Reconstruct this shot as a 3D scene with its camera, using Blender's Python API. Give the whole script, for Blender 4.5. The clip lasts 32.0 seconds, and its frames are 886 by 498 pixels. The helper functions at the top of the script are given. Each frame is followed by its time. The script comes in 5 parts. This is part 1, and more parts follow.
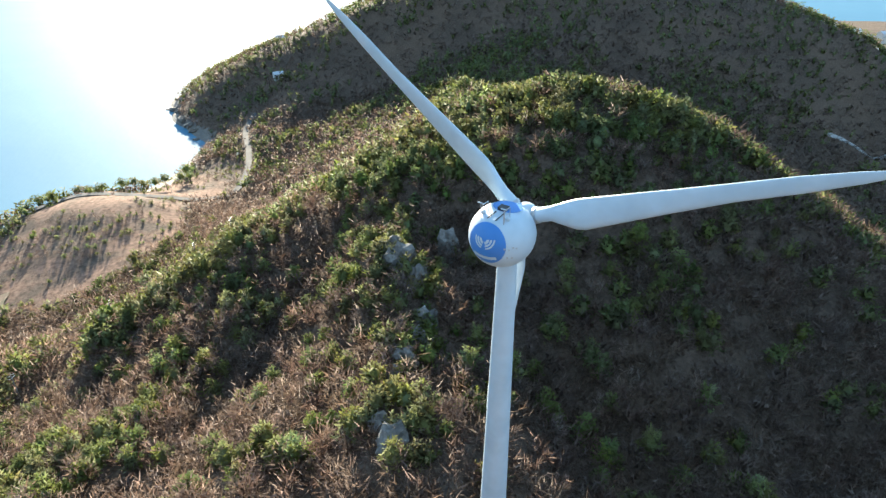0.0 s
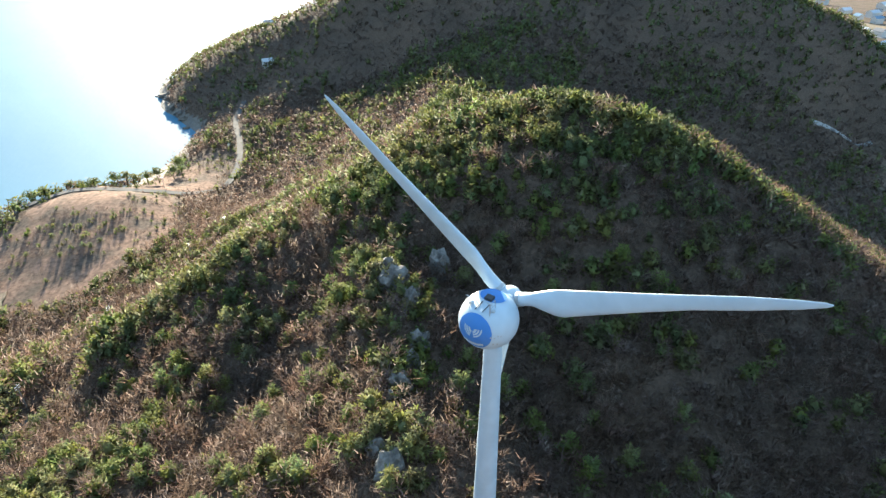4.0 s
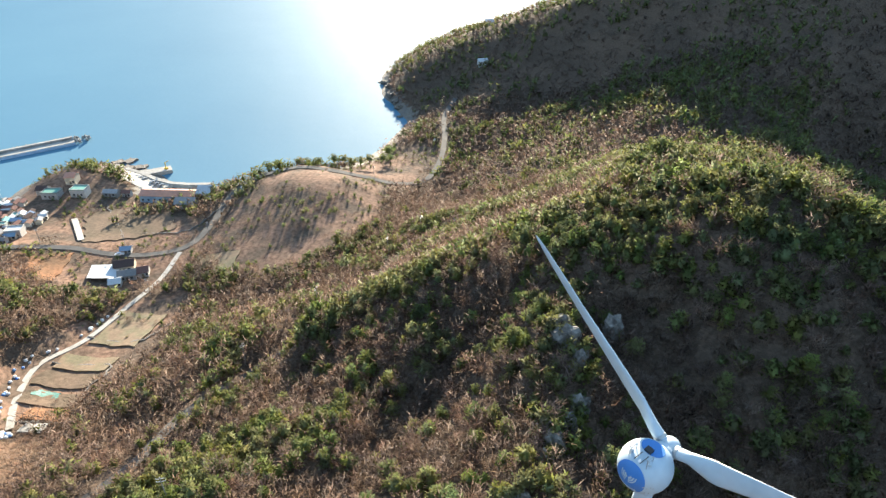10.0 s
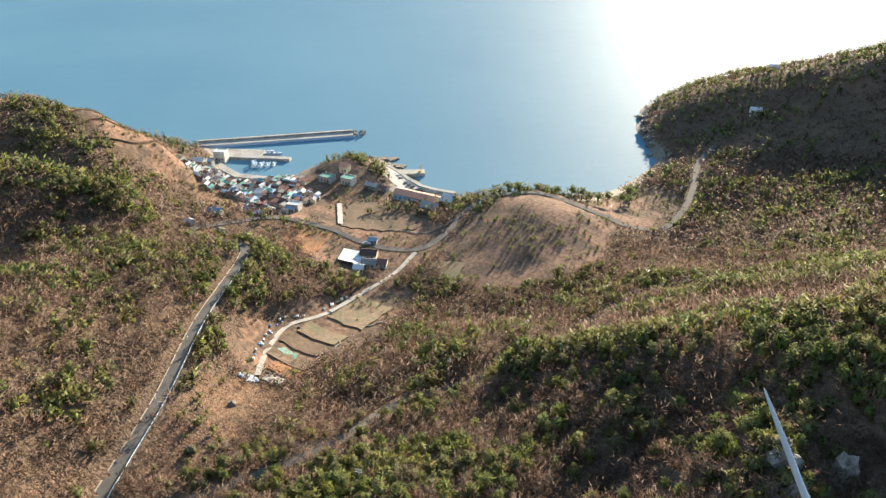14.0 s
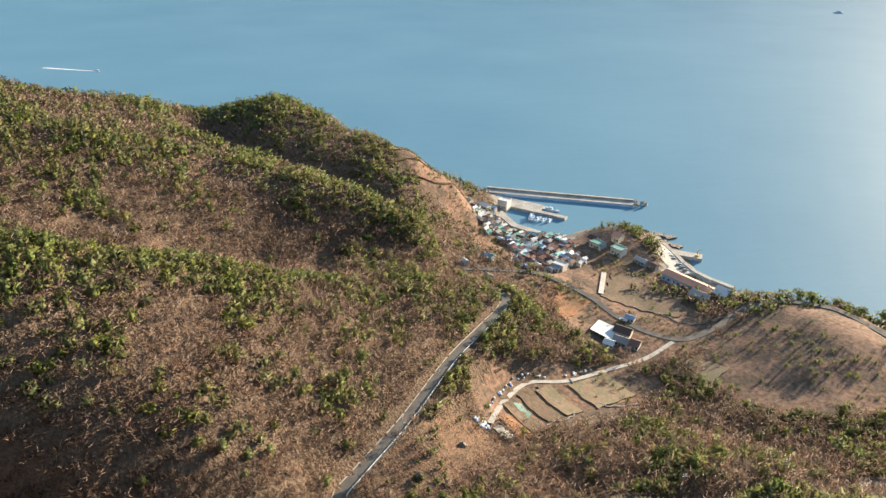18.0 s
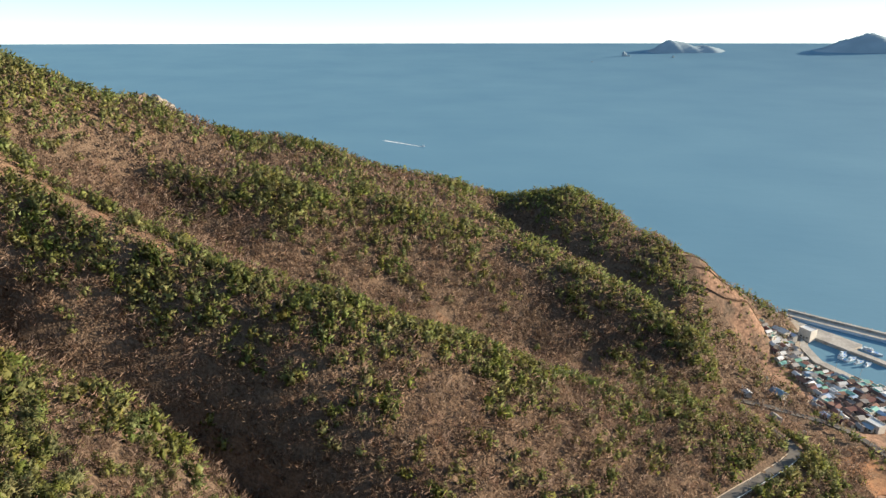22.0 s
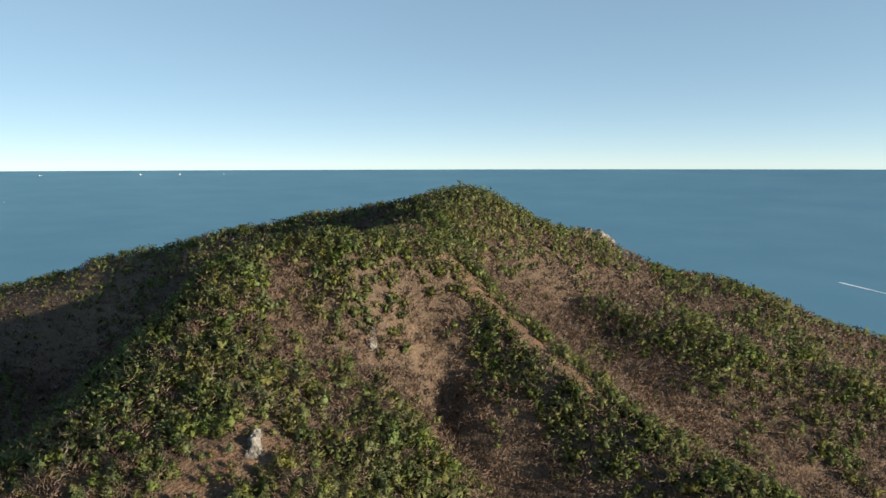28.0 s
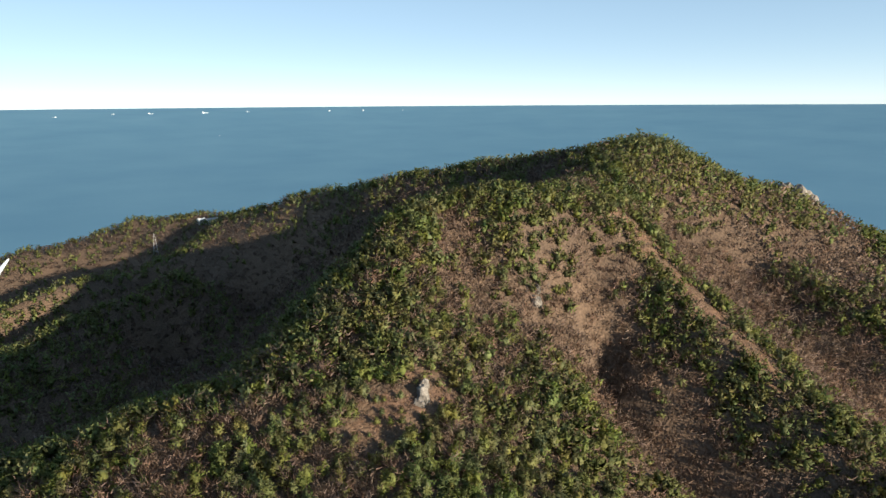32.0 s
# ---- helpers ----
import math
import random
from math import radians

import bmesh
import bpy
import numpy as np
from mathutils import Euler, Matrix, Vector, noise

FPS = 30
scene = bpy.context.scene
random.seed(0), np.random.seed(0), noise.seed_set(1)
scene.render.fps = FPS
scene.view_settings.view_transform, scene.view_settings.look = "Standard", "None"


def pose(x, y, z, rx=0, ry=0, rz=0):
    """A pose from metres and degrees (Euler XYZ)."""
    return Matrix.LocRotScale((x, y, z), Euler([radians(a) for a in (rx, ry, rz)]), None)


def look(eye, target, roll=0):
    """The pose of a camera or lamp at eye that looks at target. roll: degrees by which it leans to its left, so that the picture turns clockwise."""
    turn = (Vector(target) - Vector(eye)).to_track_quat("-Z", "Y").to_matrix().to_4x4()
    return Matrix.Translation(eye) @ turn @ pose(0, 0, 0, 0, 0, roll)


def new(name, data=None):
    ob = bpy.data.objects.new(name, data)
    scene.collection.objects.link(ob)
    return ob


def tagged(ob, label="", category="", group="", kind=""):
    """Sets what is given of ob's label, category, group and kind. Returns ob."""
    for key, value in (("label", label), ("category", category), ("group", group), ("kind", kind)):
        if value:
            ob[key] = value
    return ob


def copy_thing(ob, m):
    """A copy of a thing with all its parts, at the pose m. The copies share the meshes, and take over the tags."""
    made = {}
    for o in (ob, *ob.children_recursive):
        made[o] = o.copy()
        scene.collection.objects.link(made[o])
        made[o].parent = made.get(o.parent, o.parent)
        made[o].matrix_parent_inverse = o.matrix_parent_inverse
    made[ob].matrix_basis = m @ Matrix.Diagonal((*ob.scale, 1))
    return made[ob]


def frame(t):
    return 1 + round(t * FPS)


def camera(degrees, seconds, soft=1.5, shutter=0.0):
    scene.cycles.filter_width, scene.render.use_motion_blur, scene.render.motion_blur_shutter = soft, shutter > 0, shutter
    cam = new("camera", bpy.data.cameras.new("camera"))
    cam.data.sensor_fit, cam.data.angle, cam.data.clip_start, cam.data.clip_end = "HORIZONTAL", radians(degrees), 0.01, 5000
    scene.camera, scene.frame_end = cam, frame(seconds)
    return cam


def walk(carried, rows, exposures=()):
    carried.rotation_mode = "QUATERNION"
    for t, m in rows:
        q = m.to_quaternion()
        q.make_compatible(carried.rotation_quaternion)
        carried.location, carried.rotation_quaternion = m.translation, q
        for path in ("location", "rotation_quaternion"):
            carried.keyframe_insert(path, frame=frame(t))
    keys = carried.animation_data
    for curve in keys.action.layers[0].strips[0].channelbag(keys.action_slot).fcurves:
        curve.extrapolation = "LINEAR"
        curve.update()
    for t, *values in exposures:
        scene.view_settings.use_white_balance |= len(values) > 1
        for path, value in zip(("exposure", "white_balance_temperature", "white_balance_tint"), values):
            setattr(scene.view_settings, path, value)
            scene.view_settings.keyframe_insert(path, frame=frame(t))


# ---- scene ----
cam = camera(71.586, 32.0, soft=1.4)
PATH = [
    (0.0, pose(0.00, 0.00, 155.79, 61.608, -0.091, 0.049)),
    (1.0, pose(-0.02, -0.04, 158.59, 61.556, -0.064, -0.641)),
    (2.0, pose(-0.06, 0.10, 161.10, 61.481, -0.044, -0.786)),
    (3.0, pose(-0.16, 0.12, 163.67, 61.389, -0.072, -0.884)),
    (3.5, pose(-0.02, 0.10, 165.03, 60.496, -0.100, -0.871)),
    (5.5, pose(-0.20, -0.15, 170.49, 57.239, -0.108, -0.674)),
    (6.0, pose(-0.23, -0.24, 172.04, 57.173, -0.058, 0.002)),
    (7.0, pose(-0.44, -0.31, 174.63, 57.143, -0.018, 4.084)),
    (8.0, pose(-0.86, -0.61, 177.76, 57.337, -0.165, 8.698)),
    (9.0, pose(-1.37, -1.08, 181.07, 57.672, -0.366, 13.196)),
    (10.0, pose(-1.88, -1.15, 183.28, 58.054, -0.356, 18.344)),
    (11.0, pose(-2.57, -0.61, 185.13, 58.429, -0.450, 23.893)),
    (12.0, pose(-2.83, -0.31, 187.79, 58.699, -0.364, 29.613)),
    (13.0, pose(-2.67, -0.28, 190.66, 58.991, -0.339, 35.708)),
    (14.0, pose(-3.32, -0.31, 193.28, 59.227, -0.397, 42.156)),
    (14.5, pose(-3.49, -0.43, 194.62, 59.357, -0.429, 45.516)),
    (16.5, pose(-2.85, -1.80, 199.15, 61.151, -0.324, 59.136)),
    (17.0, pose(-2.50, -2.10, 200.71, 62.046, -0.305, 62.544)),
    (18.0, pose(-2.62, -2.08, 203.35, 63.809, -0.151, 69.121)),
    (19.0, pose(-3.40, -2.58, 205.46, 65.598, -0.070, 75.670)),
    (20.0, pose(-3.38, -2.23, 208.03, 67.445, 0.088, 82.500)),
    (21.0, pose(-4.19, -3.20, 209.78, 69.346, 0.037, 89.148)),
    (22.0, pose(-5.21, -3.71, 211.30, 71.257, 0.062, 95.916)),
    (23.0, pose(-5.38, -3.75, 214.25, 72.976, 0.144, 102.494)),
    (24.0, pose(-5.19, -3.72, 215.75, 75.020, 0.212, 109.000)),
    (25.0, pose(-5.25, -4.48, 217.73, 76.775, 0.102, 115.184)),
    (25.5, pose(-5.20, -4.73, 218.45, 77.740, 0.091, 118.429)),
    (27.5, pose(-6.09, -6.00, 221.69, 81.476, 0.141, 131.322)),
    (28.0, pose(-6.09, -6.29, 222.87, 82.251, 0.115, 134.530)),
    (29.0, pose(-6.11, -6.98, 224.64, 82.290, 0.080, 139.951)),
    (30.0, pose(-6.25, -7.55, 226.19, 82.118, 0.163, 143.907)),
    (31.0, pose(-6.58, -7.71, 228.04, 79.663, 0.211, 147.194)),
    (32.0, pose(-6.83, -7.24, 229.84, 76.427, 0.373, 150.350)),
]
walk(cam, PATH, exposures=((0.0, 2.75, 6300, 4), (6.0, 2.75, 6300, 4), (9.0, 2.6, 6400, 6), (13.0, 2.25, 6800, 8), (19.0, 2.1, 7200, 10), (25.0, 1.48, 7200, 11), (28.0, 1.3, 6700, 5), (32.0, 1.5, 6800, 9)))

SUN_AZ, SUN_EL = radians(17.0), radians(14.0)

# ---------------------------------------------------------------- world and sun
world = bpy.data.worlds.new("sky")
scene.world = world
world.use_nodes = True
wn = world.node_tree
wn.nodes.clear()
sky = wn.nodes.new("ShaderNodeTexSky")
sky.sky_type = "NISHITA"
sky.sun_disc = False
sky.sun_elevation, sky.sun_rotation = SUN_EL, -SUN_AZ
sky.air_density, sky.dust_density, sky.ozone_density = 0.4, 0.0, 3.0
bg = wn.nodes.new("ShaderNodeBackground")
bg.inputs["Strength"].default_value = 0.15  # dome of a clear, slightly hazy winter afternoon
wo = wn.nodes.new("ShaderNodeOutputWorld")
tint = wn.nodes.new("ShaderNodeMixRGB")
tint.blend_type = "MULTIPLY"
tint.inputs[0].default_value, tint.inputs[2].default_value = 1.0, (1.33, 1.26, 1.15, 1)
even = wn.nodes.new("ShaderNodeGamma")  # sea haze evens out the dome
even.inputs["Gamma"].default_value = 0.42
wn.links.new(sky.outputs[0], even.inputs["Color"])
rich = wn.nodes.new("ShaderNodeHueSaturation")
rich.inputs["Saturation"].default_value = 1.3
wn.links.new(even.outputs[0], rich.inputs["Color"])
wn.links.new(rich.outputs[0], tint.inputs[1])
wn.links.new(tint.outputs[0], bg.inputs[0])
wn.links.new(bg.outputs[0], wo.inputs[0])

sun = new("sun", bpy.data.lights.new("sun", "SUN"))
sun.data.energy, sun.data.angle, sun.data.color = 4.0, radians(0.6), (1.0, 0.86, 0.68)
sun_dir = Vector((-math.sin(SUN_AZ) * math.cos(SUN_EL), math.cos(SUN_AZ) * math.cos(SUN_EL), math.sin(SUN_EL)))
sun.matrix_world = look(sun_dir * 1200, (0, 0, 0))


# ---------------------------------------------------------------- materials
def mat(name, base=(0.5, 0.5, 0.5), rough=0.8, metal=0.0, spread=0.15, scale=1.0, bump=0.0, bump_scale=8.0, second=None, mix_scale=0.1, per_object=0.0, spec=0.5, island=0.0):
    """A painted or natural surface: base colour, broken up at two scales, with optional second colour in patches."""
    m = bpy.data.materials.new(name)
    m.use_nodes = True
    nt = m.node_tree
    nodes, links = nt.nodes, nt.links
    p = nodes["Principled BSDF"]
    p.inputs["Roughness"].default_value = rough
    p.inputs["Metallic"].default_value = metal
    p.inputs["Specular IOR Level"].default_value = spec
    geo = nodes.new("ShaderNodeNewGeometry")
    fine = nodes.new("ShaderNodeTexNoise")
    fine.inputs["Scale"].default_value = scale
    fine.inputs["Detail"].default_value = 6.0
    links.new(geo.outputs["Position"], fine.inputs["Vector"])
    col = None
    if second:
        broad = nodes.new("ShaderNodeTexNoise")
        broad.inputs["Scale"].default_value = mix_scale
        broad.inputs["Detail"].default_value = 5.0
        links.new(geo.outputs["Position"], broad.inputs["Vector"])
        ramp = nodes.new("ShaderNodeMapRange")
        ramp.inputs["From Min"].default_value, ramp.inputs["From Max"].default_value = 0.42, 0.6
        links.new(broad.outputs["Fac"], ramp.inputs["Value"])
        mixed = nodes.new("ShaderNodeMixRGB")
        mixed.inputs[1].default_value, mixed.inputs[2].default_value = (*base, 1), (*second, 1)
        links.new(ramp.outputs[0], mixed.inputs[0])
        col = mixed.outputs[0]
    hsv = nodes.new("ShaderNodeHueSaturation")
    hsv.inputs["Color"].default_value = (*base, 1)
    if col:
        links.new(col, hsv.inputs["Color"])
    val = nodes.new("ShaderNodeMapRange")
    val.inputs["From Min"].default_value, val.inputs["From Max"].default_value = 0.25, 0.75
    val.inputs["To Min"].default_value, val.inputs["To Max"].default_value = 1 - spread, 1 + spread
    links.new(fine.outputs["Fac"], val.inputs["Value"])
    out = val.outputs[0]
    if per_object or island:
        if per_object:
            info = nodes.new("ShaderNodeObjectInfo").outputs["Random"]
        else:
            info = geo.outputs["Random Per Island"]
        amount = per_object or island
        r = nodes.new("ShaderNodeMapRange")
        r.inputs["To Min"].default_value, r.inputs["To Max"].default_value = 1 - amount, 1 + amount
        links.new(info, r.inputs["Value"])
        mul = nodes.new("ShaderNodeMath")
        mul.operation = "MULTIPLY"
        links.new(out, mul.inputs[0])
        links.new(r.outputs[0], mul.inputs[1])
        out = mul.outputs[0]
        hue = nodes.new("ShaderNodeMapRange")
        hue.inputs["To Min"].default_value, hue.inputs["To Max"].default_value = 0.5 - 0.035 * amount * 2, 0.5 + 0.035 * amount * 2
        links.new(info, hue.inputs["Value"])
        links.new(hue.outputs[0], hsv.inputs["Hue"])
    links.new(out, hsv.inputs["Value"])
    links.new(hsv.outputs[0], p.inputs["Base Color"])
    if bump:
        bn = nodes.new("ShaderNodeTexNoise")
        bn.inputs["Scale"].default_value = bump_scale
        bn.inputs["Detail"].default_value = 4.0
        links.new(geo.outputs["Position"], bn.inputs["Vector"])
        b = nodes.new("ShaderNodeBump")
        b.inputs["Strength"].default_value = bump
        b.inputs["Distance"].default_value = 1.0 / bump_scale
        links.new(bn.outputs["Fac"], b.inputs["Height"])
        links.new(b.outputs[0], p.inputs["Normal"])
    return m


def foliage(name, base, second, spread=0.35, through_light=0.25, vary=0.5, shift=0.03):
    """Leaves or twigs: colour differs from plant to plant, some light passes through."""
    m = mat(name, base, 0.75, spread=0.2, scale=0.9, second=second, mix_scale=0.06, island=spread, spec=0.2)
    nt = m.node_tree
    p = nt.nodes["Principled BSDF"]
    src = p.inputs["Base Color"].links[0].from_socket
    geo = nt.nodes.new("ShaderNodeNewGeometry")
    flat = nt.nodes.new("ShaderNodeVectorMath")
    flat.operation = "MULTIPLY"
    flat.inputs[1].default_value = (1, 1, 0.15)
    cell = nt.nodes.new("ShaderNodeTexVoronoi")
    cell.inputs["Scale"].default_value = 0.36
    nt.links.new(geo.outputs["Position"], flat.inputs[0])
    nt.links.new(flat.outputs[0], cell.inputs["Vector"])
    sep = nt.nodes.new("ShaderNodeSeparateColor")
    nt.links.new(cell.outputs["Color"], sep.inputs[0])
    tone = nt.nodes.new("ShaderNodeHueSaturation")
    for ch, socket, lo, hi in (("Red", "Value", 1 - vary, 1 + vary), ("Green", "Hue", 0.5 - shift, 0.5 + shift), ("Blue", "Saturation", 0.75, 1.15)):
        mr = nt.nodes.new("ShaderNodeMapRange")
        mr.inputs["To Min"].default_value, mr.inputs["To Max"].default_value = lo, hi
        nt.links.new(sep.outputs[ch], mr.inputs["Value"])
        nt.links.new(mr.outputs[0], tone.inputs[socket])
    nt.links.new(src, tone.inputs["Color"])
    nt.links.new(tone.outputs[0], p.inputs["Base Color"])
    src = tone.outputs[0]
    tr = nt.nodes.new("ShaderNodeBsdfTranslucent")
    nt.links.new(src, tr.inputs["Color"])
    mx = nt.nodes.new("ShaderNodeMixShader")
    mx.inputs[0].default_value = through_light
    nt.links.new(p.outputs[0], mx.inputs[1])
    nt.links.new(tr.outputs[0], mx.inputs[2])
    nt.links.new(mx.outputs[0], nt.nodes["Material Output"].inputs["Surface"])
    return m


M_GROUND = mat("dry_grass_slope", (0.100, 0.073, 0.055), 0.95, spread=0.45, scale=0.9, bump=1.0, bump_scale=1.0, second=(0.125, 0.088, 0.064), mix_scale=0.035, spec=0.1)
M_KNOLL = mat("bare_orange_knoll", (0.20, 0.125, 0.090), 0.95, spread=0.55, scale=0.5, bump=0.5, bump_scale=1.6, second=(0.105, 0.078, 0.060), mix_scale=0.06, spec=0.1)
M_DRYGRASS = mat("pink_dry_grass", (0.155, 0.097, 0.067), 0.95, spread=0.45, scale=0.8, bump=0.9, bump_scale=1.2, second=(0.115, 0.08, 0.056), mix_scale=0.12, spec=0.1)
M_SOIL = mat("ploughed_soil", (0.155, 0.112, 0.082), 0.95, spread=0.25, scale=0.6, bump=0.5, bump_scale=2.0, second=(0.115, 0.09, 0.065), mix_scale=0.06, spec=0.1)
M_REDSOIL = mat("red_soil", (0.26, 0.135, 0.075), 0.95, spread=0.3, scale=0.5, bump=0.5, bump_scale=1.0, second=(0.17, 0.105, 0.065), mix_scale=0.09, spec=0.1)
M_ROCK = mat("grey_rock", (0.21, 0.195, 0.175), 0.9, spread=0.35, scale=1.5, bump=0.8, bump_scale=2.0, second=(0.12, 0.11, 0.10), mix_scale=0.4)
M_SHORE_ROCK = mat("dark_shore_rock", (0.13, 0.115, 0.10), 0.8, spread=0.35, scale=0.5, bump=0.8, bump_scale=1.0, second=(0.17, 0.14, 0.11), mix_scale=0.1)
M_ASPHALT = mat("grey_asphalt", (0.085, 0.083, 0.082), 0.9, spread=0.2, scale=1.5, second=(0.115, 0.11, 0.105), mix_scale=0.15, spec=0.2)
M_CONCRETE = mat("pale_concrete", (0.335, 0.325, 0.305), 0.85, spread=0.2, scale=0.6, second=(0.255, 0.245, 0.23), mix_scale=0.1, bump=0.2, bump_scale=3)
M_WHITE = mat("white_gelcoat", (0.50, 0.575, 0.635), 0.4, spread=0.06, scale=0.8, second=(0.45, 0.53, 0.59), mix_scale=0.25)
M_BLUE = mat("blue_paint", (0.05, 0.20, 0.52), 0.4, spread=0.05, scale=1.0)
M_METAL = mat("galvanised_steel", (0.45, 0.46, 0.47), 0.45, metal=0.7, spread=0.1)
M_DARK = mat("dark_rubber", (0.03, 0.03, 0.035), 0.6, spread=0.1)
M_PINE = foliage("pine_needles", (0.152, 0.184, 0.060), (0.182, 0.188, 0.070), 0.1, 0.45, 0.3)
M_BARE = foliage("bare_twigs", (0.20, 0.137, 0.106), (0.165, 0.118, 0.096), 0.1, 0.3, 0.16, 0.012)
M_TUFT = foliage("dry_tussock", (0.22, 0.138, 0.09), (0.18, 0.12, 0.078), 0.3, 0.2, 0.35, 0.015)
M_BARK = mat("brown_bark", (0.10, 0.07, 0.05), 0.95, spread=0.3, scale=3, spec=0.1)


def water_material():
    m = bpy.data.materials.new("sea_water")
    m.use_nodes = True
    nt = m.node_tree
    p = nt.nodes["Principled BSDF"]
    p.inputs["Base Color"].default_value = (0.018, 0.085, 0.13, 1)
    p.inputs["Roughness"].default_value = 0.7
    p.inputs["Specular IOR Level"].default_value = 0.07
    p.inputs["IOR"].default_value = 1.33
    geo = nt.nodes.new("ShaderNodeNewGeometry")
    add = None
    for s, w in ((0.35, 0.3), (0.05, 0.18), (0.012, 0.1)):
        mp = nt.nodes.new("ShaderNodeMapping")
        mp.inputs["Rotation"].default_value = (0, 0, 0.5)
        mp.inputs["Scale"].default_value = (1.0, 0.45, 1.0)
        nt.links.new(geo.outputs["Position"], mp.inputs["Vector"])
        n = nt.nodes.new("ShaderNodeTexNoise")
        n.inputs["Scale"].default_value, n.inputs["Detail"].default_value = s, 5.0
        nt.links.new(mp.outputs[0], n.inputs["Vector"])
        b = nt.nodes.new("ShaderNodeBump")
        b.inputs["Strength"].default_value, b.inputs["Distance"].default_value = w, 0.35 / s * 0.25
        nt.links.new(n.outputs["Fac"], b.inputs["Height"])
        if add:
            nt.links.new(add, b.inputs["Normal"])
        add = b.outputs[0]
    nt.links.new(add, p.inputs["Normal"])
    tone = nt.nodes.new("ShaderNodeTexNoise")
    tone.inputs["Scale"].default_value, tone.inputs["Detail"].default_value = 0.0035, 6.0
    nt.links.new(geo.outputs["Position"], tone.inputs["Vector"])
    mr = nt.nodes.new("ShaderNodeMixRGB")
    mr.inputs[1].default_value, mr.inputs[2].default_value = (0.075, 0.178, 0.270, 1), (0.122, 0.248, 0.335, 1)
    nt.links.new(tone.outputs["Fac"], mr.inputs[0])
    nt.links.new(mr.outputs[0], p.inputs["Base Color"])
    return m


M_SEA = water_material()


# ---------------------------------------------------------------- mesh helpers
def part(name, bm, material, parent=None, label=""):
    me = bpy.data.meshes.new(name)
    bm.to_mesh(me)
    bm.free()
    me.materials.append(material)
    ob = new(name, me)
    if parent:
        ob.parent = parent
    if label:
        ob["label"] = label
    return ob


def raw(name, verts, faces, material, parent=None, label="", smooth=False):
    me = bpy.data.meshes.new(name)
    me.from_pydata(verts, [], faces)
    me.materials.append(material)
    if smooth:
        me.polygons.foreach_set("use_smooth", [True] * len(me.polygons))
    ob = new(name, me)
    if parent:
        ob.parent = parent
    if label:
        ob["label"] = label
    return ob


def box(bm, x0, x1, y0, y1, z0, z1, m=None):
    vs = [bm.verts.new((x, y, z)) for z in (z0, z1) for x, y in ((x0, y0), (x1, y0), (x1, y1), (x0, y1))]
    for f in ((3, 2, 1, 0), (4, 5, 6, 7), (0, 1, 5, 4), (1, 2, 6, 5), (2, 3, 7, 6), (3, 0, 4, 7)):
        bm.faces.new([vs[i] for i in f])
    if m:
        bmesh.ops.transform(bm, matrix=m, verts=vs)
    return vs


def tube(bm, a, b, r0, r1, n=8, cap=True):
    a, b = Vector(a), Vector(b)
    q = (b - a).to_track_quat("Z", "Y")
    rings = []
    for c, r in ((a, r0), (b, r1)):
        rings.append([bm.verts.new(c + q @ Vector((r * math.cos(k * 2 * math.pi / n), r * math.sin(k * 2 * math.pi / n), 0))) for k in range(n)])
    for k in range(n):
        bm.faces.new((rings[0][k], rings[0][(k + 1) % n], rings[1][(k + 1) % n], rings[1][k]))
    if cap:
        bm.faces.new(rings[0][::-1])
        bm.faces.new(rings[1])


def smooth(ob):
    ob.data.polygons.foreach_set("use_smooth", [True] * len(ob.data.polygons))
    return ob


